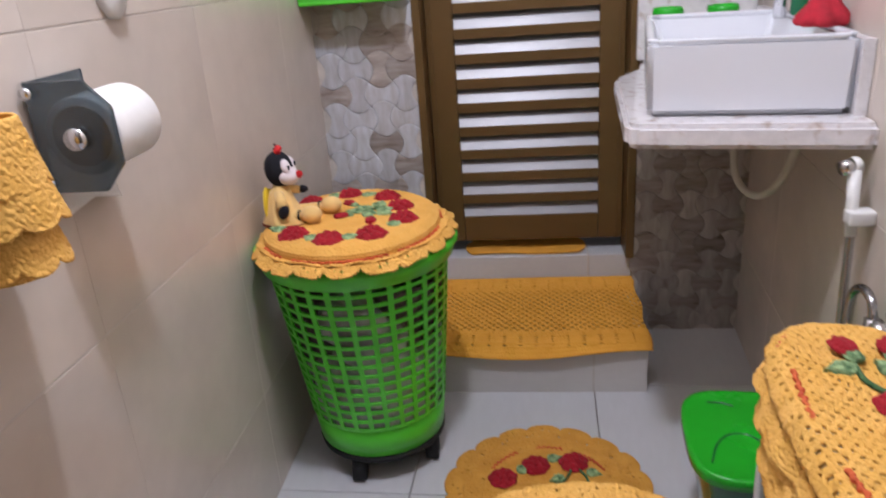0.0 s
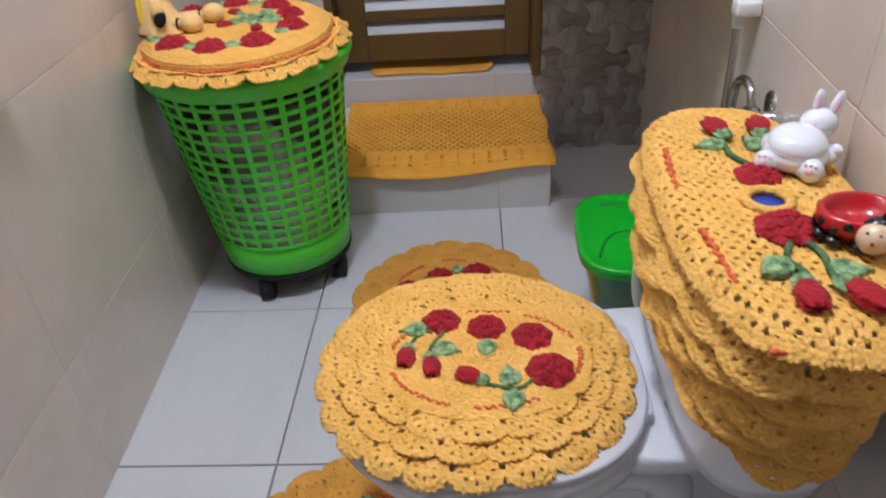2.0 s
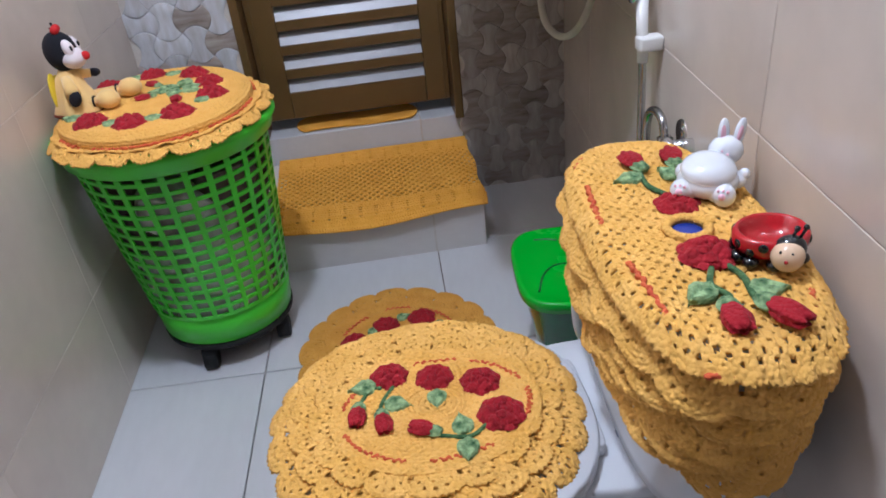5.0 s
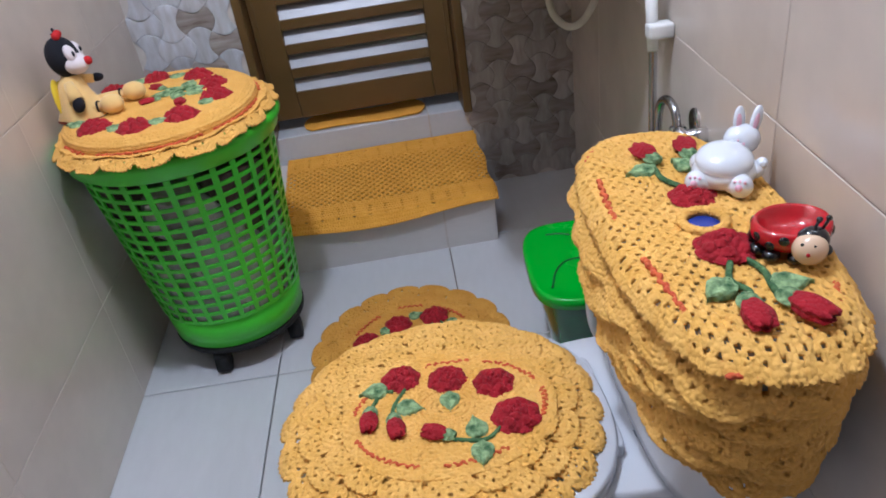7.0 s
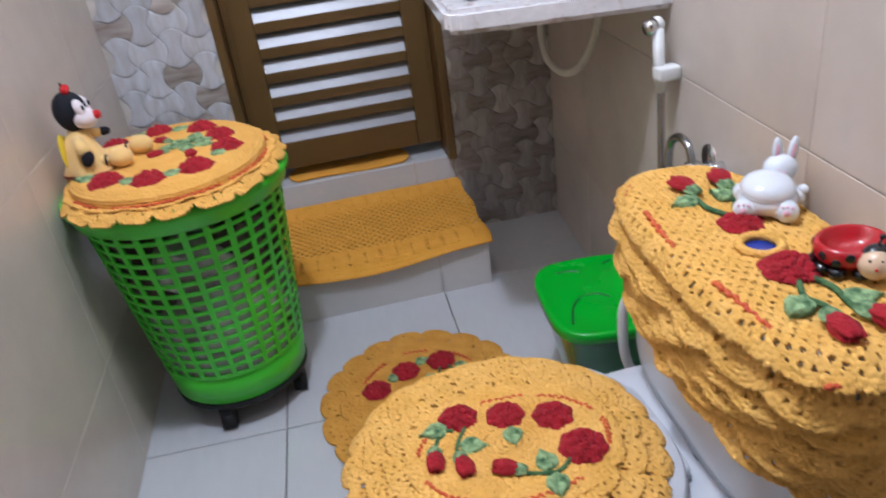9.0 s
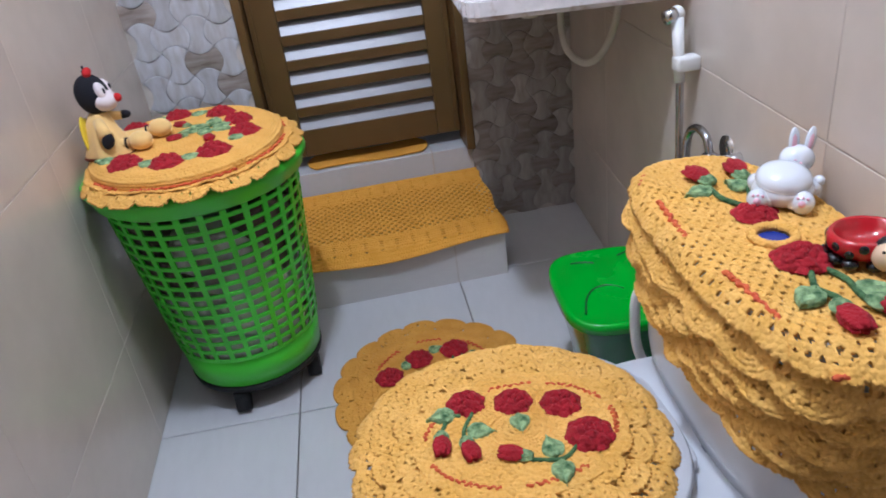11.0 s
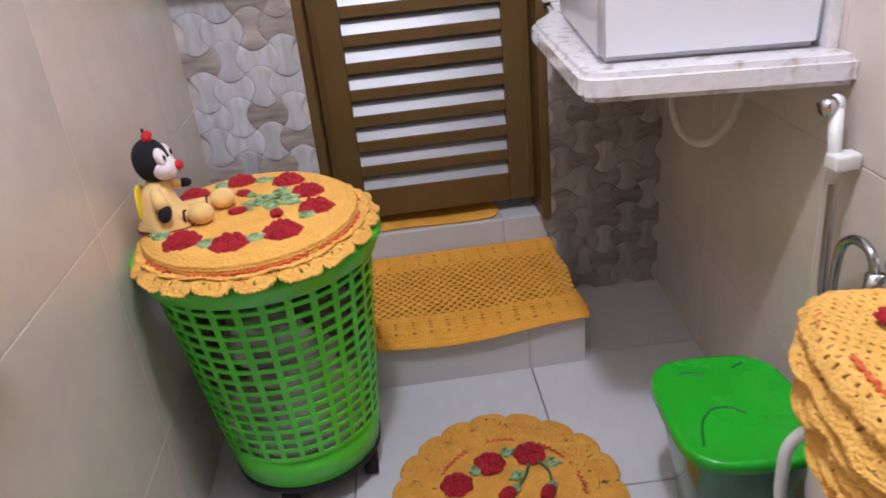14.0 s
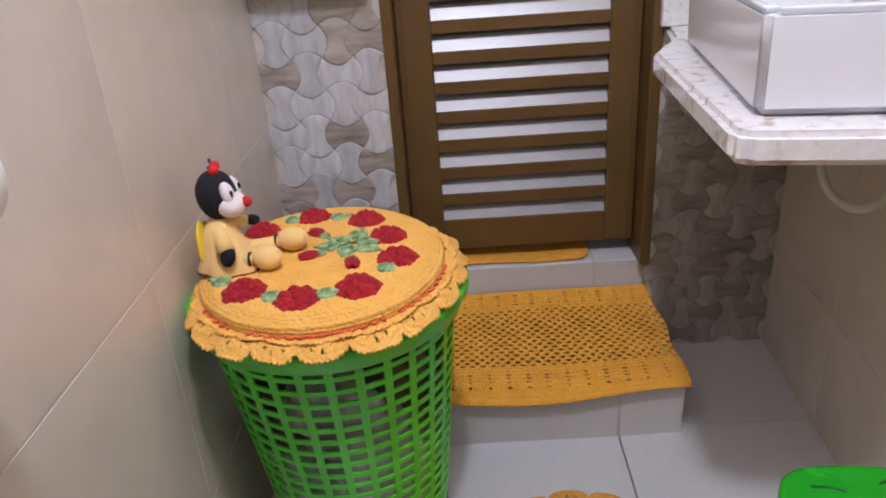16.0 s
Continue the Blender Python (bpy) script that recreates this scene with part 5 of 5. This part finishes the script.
ornament = thing("cloth_ornament", "small crimson cloth ornament with ruffled skirt on the basin rim", "ornament")
OX, OY = 1.096, -0.300
rings = [[(OX + r * (1 + f * math.cos(7 * w + 20 * z)) * math.cos(w), OY + r * (1 + f * math.cos(7 * w + 20 * z)) * math.sin(w), 0.9445 + z) for w in np.linspace(0, 2 * math.pi, 56, endpoint=False)]
         for r, z, f in ((0.038, 0.0, 0.14), (0.043, 0.006, 0.14), (0.041, 0.016, 0.12), (0.034, 0.026, 0.08), (0.027, 0.036, 0.05), (0.022, 0.046, 0.03), (0.014, 0.054, 0.0))]
put("ruffled_skirt", mesh_of("ruffled_skirt", *loft(rings), node_mat("crimson_cloth", (0.42, 0.015, 0.03), 0.9, var=0.2, scale=60, bump=0.5, bump_scale=150)), ornament)
part("dark_top", ball(bmesh.new(), (OX + 0.004, OY + 0.004, 1.008), (0.019, 0.019, 0.021)), node_mat("dark_brown_cloth", (0.05, 0.012, 0.012), 0.9, var=0.2), ornament)

# ---- plumbing under the counter ----
drain = thing("basin_waste", "pale plastic basin waste outlet under the counter", "drain")
lathe("outlet", [(0.016, -0.040), (0.020, -0.036), (0.022, -0.001), (0.0, 0.0)], (0.905, -0.27, 0.771), PIPE_WHITE, drain)
pipe = thing("drain_hose", "looped white plastic drain hose under the marble counter", "hose")
tube("loop", [(1.020, -0.115, 0.772), (1.013, -0.125, 0.700), (1.012, -0.14, 0.650), (1.018, -0.165, 0.618), (1.036, -0.200, 0.603), (1.058, -0.225, 0.615), (1.080, -0.240, 0.655), (1.094, -0.248, 0.71), (1.100, -0.25, 0.772)], 0.0074, PIPE_WHITE, pipe, n=12)

# ---- hygienic shower on the wall ----
shower = thing("bidet_shower", "white hand spray in a wall clamp with ribbed steel hose", "shower")
WX = RIGHT(-0.54)
bm = box(bmesh.new(), WX - 0.042, WX - 0.001, -0.555, -0.525, 0.660, 0.685, 0.005, 3)
part("wall_clamp", bm, WHITE_PLASTIC, shower)
bm = rod(bmesh.new(), (WX - 0.032, -0.540, 0.640), (WX - 0.030, -0.520, 0.745), 0.0085, 0.0105)
ball(bm, (WX - 0.030, -0.517, 0.750), (0.0130, 0.0135, 0.0145))
part("spray_handle", bm, WHITE_PLASTIC, shower)
bm = rod(bmesh.new(), (WX - 0.052, -0.521, 0.747), (WX - 0.034, -0.518, 0.751), 0.0115, 0.0125)
part("spray_head", bm, CHROME, shower)
tube("steel_hose", [(WX - 0.032, -0.541, 0.642), (WX - 0.032, -0.545, 0.57), (WX - 0.032, -0.549, 0.50), (WX - 0.032, -0.553, 0.465), (WX - 0.032, -0.564, 0.452), (WX - 0.032, -0.574, 0.466), (WX - 0.033, -0.577, 0.52), (WX - 0.035, -0.587, 0.562), (WX - 0.036, -0.615, 0.583), (WX - 0.036, -0.648, 0.578), (WX - 0.036, -0.664, 0.545)], 0.0060, STEEL_HOSE, shower, n=64, seg=10, ribs=0.0014, pitch=0.0056)
valve = thing("angle_valve", "chrome angle valve on the tiled wall", "valve")
bm = rod(bmesh.new(), (WX - 0.036, -0.664, 0.555), (WX - 0.036, -0.664, 0.500), 0.013, seg=6)
rod(bm, (WX - 0.060, -0.666, 0.515), (WX - 0.006, -0.666, 0.515), 0.011)
part("valve_body", bm, CHROME, valve)
bm = rod(bmesh.new(), (WX - 0.060, -0.666, 0.515), (WX - 0.085, -0.666, 0.515), 0.018, 0.015, seg=8)
part("valve_knob", bm, CHROME, valve)
bm = rod(bmesh.new(), (WX - 0.012, -0.671, 0.560), (WX - 0.004, -0.671, 0.560), 0.024)
rod(bm, (WX - 0.050, -0.716, 0.56), (WX - 0.004, -0.716, 0.56), 0.012)
ball(bm, (WX - 0.055, -0.716, 0.56), (0.012, 0.018, 0.018))
part("stop_tap", bm, CHROME, valve)
supply = thing("supply_hose", "white flexible water supply hose beside the cistern", "hose")
tube("flexible_hose", [(0.945, -0.815, 0.46), (0.905, -0.800, 0.415), (0.899, -0.798, 0.36), (0.905, -0.798, 0.30), (0.925, -0.798, 0.262), (0.965, -0.795, 0.245), (1.03, -0.79, 0.25), (RIGHT(-0.79) - 0.002, -0.79, 0.25)], 0.008, WHITE_PLASTIC, supply, n=10)
bm = rod(bmesh.new(), (0.922, -0.798, 0.268), (0.945, -0.797, 0.250), 0.012)
part("coupling", bm, CHROME, supply)

# ---- paper holder and other things on the west wall ----
holder = thing("toilet_paper_holder", "smoked acrylic toilet paper holder with a white roll", "paper holder")
bm = bmesh.new()
outline = [(0.004, 0.872), (0.078, 0.872), (0.106, 0.905), (0.106, 0.972), (0.076, 1.004), (0.004, 1.004)]
fr, bk = [bm.verts.new((x, -0.868, z)) for x, z in outline], [bm.verts.new((x, -0.861, z)) for x, z in outline]
bm.faces.new(fr), bm.faces.new(bk[::-1])
for q in range(len(outline)):
    bm.faces.new((fr[q], fr[(q + 1) % 6], bk[(q + 1) % 6], bk[q]))
bmesh.ops.recalc_face_normals(bm, faces=bm.faces)
bmesh.ops.bevel(bm, geom=bm.edges[:], offset=0.0015, segments=2, affect="EDGES")
part("front_plate", bm, SMOKE, holder, smooth=False)
box_part("back_plate", (0.0, 0.0055, -0.861, -0.745, 0.872, 1.004), SMOKE, holder, bevel=0.0015)
bm = rod(bmesh.new(), (0.060, -0.880, 0.938), (0.060, -0.868, 0.938), 0.013, 0.013)
part("knob", bm, CHROME, holder)
part("spindle", rod(bmesh.new(), (0.060, -0.861, 0.938), (0.060, -0.750, 0.938), 0.017), BLACK, holder)
part("hub", rod(bmesh.new(), (0.060, -0.8605, 0.938), (0.060, -0.8585, 0.938), 0.036, seg=40), BLACK, holder)
for z in (0.885, 0.992):
    part("screw", rod(bmesh.new(), (0.012, -0.878, z), (0.012, -0.868, z), 0.007), CHROME, holder)
prof = [(0.019, 0.0), (0.045, 0.0), (0.047, 0.002), (0.047, 0.098), (0.045, 0.100), (0.019, 0.100)]
n = 56
rings = [[(0.0600 + r * math.cos(2 * math.pi * q / n), -0.858 + d, 0.938 + r * math.sin(2 * math.pi * q / n)) for q in range(n)] for r, d in prof + [prof[0]]]
put("roll", mesh_of("roll", *loft(rings, cap=False), PAPER), holder)
gx, gy = np.meshgrid(np.linspace(0, 1, 14), np.linspace(0, 1, 14))
X = 0.0085 + 0.012 * gy * np.sin(2.2 * gx) + 0.010 * gx * gy
Y = -0.855 + 0.095 * gx
Z = 0.925 - (0.075 + 0.030 * np.abs(gx - 0.45)) * gy
sheet("hanging_sheet", X, Y, Z, PAPER, holder, thick=0.0006)
holder.matrix_basis = pose(0, -0.030, -0.008)
knobplate = thing("wall_hook", "oval white plastic hook plate on beige tiles", "hook")
rings = [[(d, -0.662 + a * math.cos(w), 1.100 + b * math.sin(w)) for w in np.linspace(0, 2 * math.pi, 48, endpoint=False)] for d, a, b in ((0.0, 0.038, 0.052), (0.008, 0.038, 0.052), (0.012, 0.034, 0.048), (0.013, 0.012, 0.012))]
put("plate", mesh_of("plate", *loft(rings), WHITE_PLASTIC), knobplate)
part("hook_peg", rod(bmesh.new(), (0.012, -0.662, 1.108), (0.035, -0.662, 1.120), 0.007, 0.009), WHITE_PLASTIC, knobplate)
pouch = thing("crochet_roll_holder", "yellow crocheted spare roll holder hanging on the tiles", "holder")
for q, (z1, z0, rr) in enumerate(((0.995, 0.925, 0.044), (0.955, 0.888, 0.052), (0.918, 0.845, 0.048))):
    nu, nv = 200, 30
    a = np.linspace(0, 2 * np.pi, nu, endpoint=False)[None, :]
    s = np.linspace(0, 1, nv)[:, None]
    w = np.abs(np.cos(4.5 * a + q)) ** 0.6
    r = rr * (0.75 + 0.30 * s + 0.05 * w * s + 0.05 * np.sin(3 * a + q))
    h = stitch(a * rr + 0 * s, s * (z1 - z0) + 0 * a)
    r = r + 0.002 * h
    sheet("frill_tier", np.maximum(0.058 + r * np.cos(a), 0.003), -1.062 + 1.1 * r * np.sin(a), z1 - (z1 - z0) * s * (0.85 + 0.15 * w) + 0 * a, YARN, pouch, closed=True, thick=0.003)
lathe("stuffed_middle", [(0.0, 0.835), (0.038, 0.838), (0.038, 0.90), (0.034, 0.975), (0.0, 0.99)], (0.056, -1.062, 0), YARN, pouch)
tube("hanging_cord", [(0.06, -1.062, 0.985), (0.03, -1.062, 1.05), (0.004, -1.062, 1.12)], 0.004, YARN, pouch)
pouch.matrix_basis = pose(0, 0.008, -0.012)
shelf = thing("green_shelf_basket", "bright green plastic basket fixed high in the corner", "basket")
bm = box(bmesh.new(), 0.004, 0.272, 0.225, 0.336, 1.010, 1.022, 0.004)
box(bm, 0.004, 0.272, 0.225, 0.231, 1.022, 1.11, 0.002)
box(bm, 0.004, 0.272, 0.330, 0.336, 1.022, 1.11, 0.002)
box(bm, 0.004, 0.010, 0.231, 0.330, 1.022, 1.11, 0.002)
box(bm, 0.266, 0.272, 0.231, 0.330, 1.022, 1.11, 0.002)
part("tray", bm, BASKET_GREEN, shelf, smooth=False)

# ---- tiles last ----
def tile_mesh(name, w, h, d, material, bevel=0.0015):
    """A thin tile w by h, lying in x and y, its face at z = d."""
    rings = [[(-w / 2 + i, -h / 2 + i, z), (w / 2 - i, -h / 2 + i, z), (w / 2 - i, h / 2 - i, z), (-w / 2 + i, h / 2 - i, z)] for i, z in ((0, 0), (0, d - bevel), (bevel, d))]
    return mesh_of(name, *loft(rings), material, smooth=False)


GAP = 0.003
def lay_floor():
    """The floor's tiles, laid a little out of square with the walls."""
    askew = Matrix.Translation((0.299, -0.405, 0)) @ pose(0, 0, 0, 0, 0, -1.6) @ Matrix.Translation((-0.299, 0.405, 0))
    xs, ys = [-0.05, 0.299, 0.728, 1.26], [0.40, 0.048, -0.407, -0.847, -1.292, -1.86]
    for i in range(3):
        for j in range(len(ys) - 1):
            w, h = xs[i + 1] - xs[i] - GAP, ys[j] - ys[j + 1] - GAP
            ob = put("floor_tile", tile_mesh("floor_tile", w, h, 0.008, FLOOR_TILE), floor)
            ob.matrix_basis = askew @ Matrix.Translation(((xs[i] + xs[i + 1]) / 2, (ys[j] + ys[j + 1]) / 2, -0.008))


def lay_wall(wall, x_of, facing, ys_start, low):
    zs = [0.0] + [low + 0.40 * k for k in range(6)] + [TOP]
    turn = pose(0, 0, 0, 90, 0, 90) if facing > 0 else pose(0, 0, 0, 90, 0, -90)
    for r in range(len(zs) - 1):
        edges = [BACK] + [y for y in np.arange(ys_start, FRONT, -0.465)] + [FRONT]
        for a, b in zip(edges, edges[1:]):
            w, h = a - b - 0.0004, zs[r + 1] - zs[r] - 0.0026
            if w < 0.02:
                continue
            ob = put("wall_tile", tile_mesh("wall_tile", w, h, 0.006, WALL_TILE, 0.0006), wall)
            y = (a + b) / 2
            lean = 0 if facing > 0 else -math.degrees(math.atan(0.08))
            ob.matrix_basis = Matrix.Translation((x_of(y) - 0.006 * facing, y, (zs[r] + zs[r + 1]) / 2)) @ pose(0, 0, 0, 0, 0, lean) @ turn


lay_floor()
lay_wall(wall_west, lambda y: 0.0, 1, 0.07, 0.25)
lay_wall(wall_east, RIGHT, -1, 0.0, 0.266)


def bone_mesh(p, flip, material):
    """One interlocking relief piece: two bulging ends, two hollow sides, and a swelling face."""
    edge, n, bulge = [], 11, 0.235 * p
    corners = [(-p / 2, -p / 2), (p / 2, -p / 2), (p / 2, p / 2), (-p / 2, p / 2)]
    for q in range(4):
        (xa, ya), (xb, yb) = corners[q], corners[(q + 1) % 4]
        out = (1 if (q % 2 == 0) ^ flip else -1) * bulge
        nx, ny = (yb - ya) / p, -(xb - xa) / p
        for k in range(n):
            s = k / n
            o = out * math.sin(math.pi * s) ** 0.95
            edge.append((xa + (xb - xa) * s + nx * o, ya + (yb - ya) * s + ny * o))
    def face_z(x, y, f):
        lift = abs(y if not flip else x) / (p * 0.66)
        return (0.0012 + 0.0036 * min(lift, 1) ** 1.6) * f
    rings = [[(x * 0.9995, y * 0.9995, 0) for x, y in edge], [(x * 0.992, y * 0.992, face_z(x, y, 0.80)) for x, y in edge], [(x * 0.94, y * 0.94, face_z(x, y, 1.0)) for x, y in edge], [(x * 0.5, y * 0.5, face_z(x * 0.5, y * 0.5, 1.0)) for x, y in edge]]
    return mesh_of("relief_tile", *loft(rings), material)


def lay_bones(wall, xa, xb, z0, z1, material_pick, pair):
    p = (xb - xa) / round((xb - xa) / 0.066)
    kinds = [[bone_mesh(p, f, m) for m in pair] for f in (False, True)]
    rnd = random.Random(7)
    nx, nz = round((xb - xa) / p), int((z1 - z0) / p)
    for j in range(nz):
        for i in range(nx):
            x = xa + p * (i + 0.5)
            f = (i + j) % 2
            m = 0 if rnd.random() < material_pick[f] else 1
            if x + p * 0.6 > xb:
                x = xb - p * 0.5
                if xb - (xa + p * i) < 0.5 * p:
                    continue
            ob = put("relief_tile", kinds[f][m], wall)
            ob.matrix_basis = pose(min(max(x, xa + p * 0.52), xb - p * 0.52), BACK + 0.0055, z0 + p * (j + 0.5), 90, 0, 0)


lay_bones(wall_north_a, 0.002, OPEN_L, 0.10, 1.15, (0.60, 0.36), (BONE_TILE, BONE_WARM))
lay_bones(wall_north_b, OPEN_R, RIGHT(BACK), 0.0, 0.79, (0.75, 0.12), (BONE_SHADE_MID, BONE_SHADE_DARK))
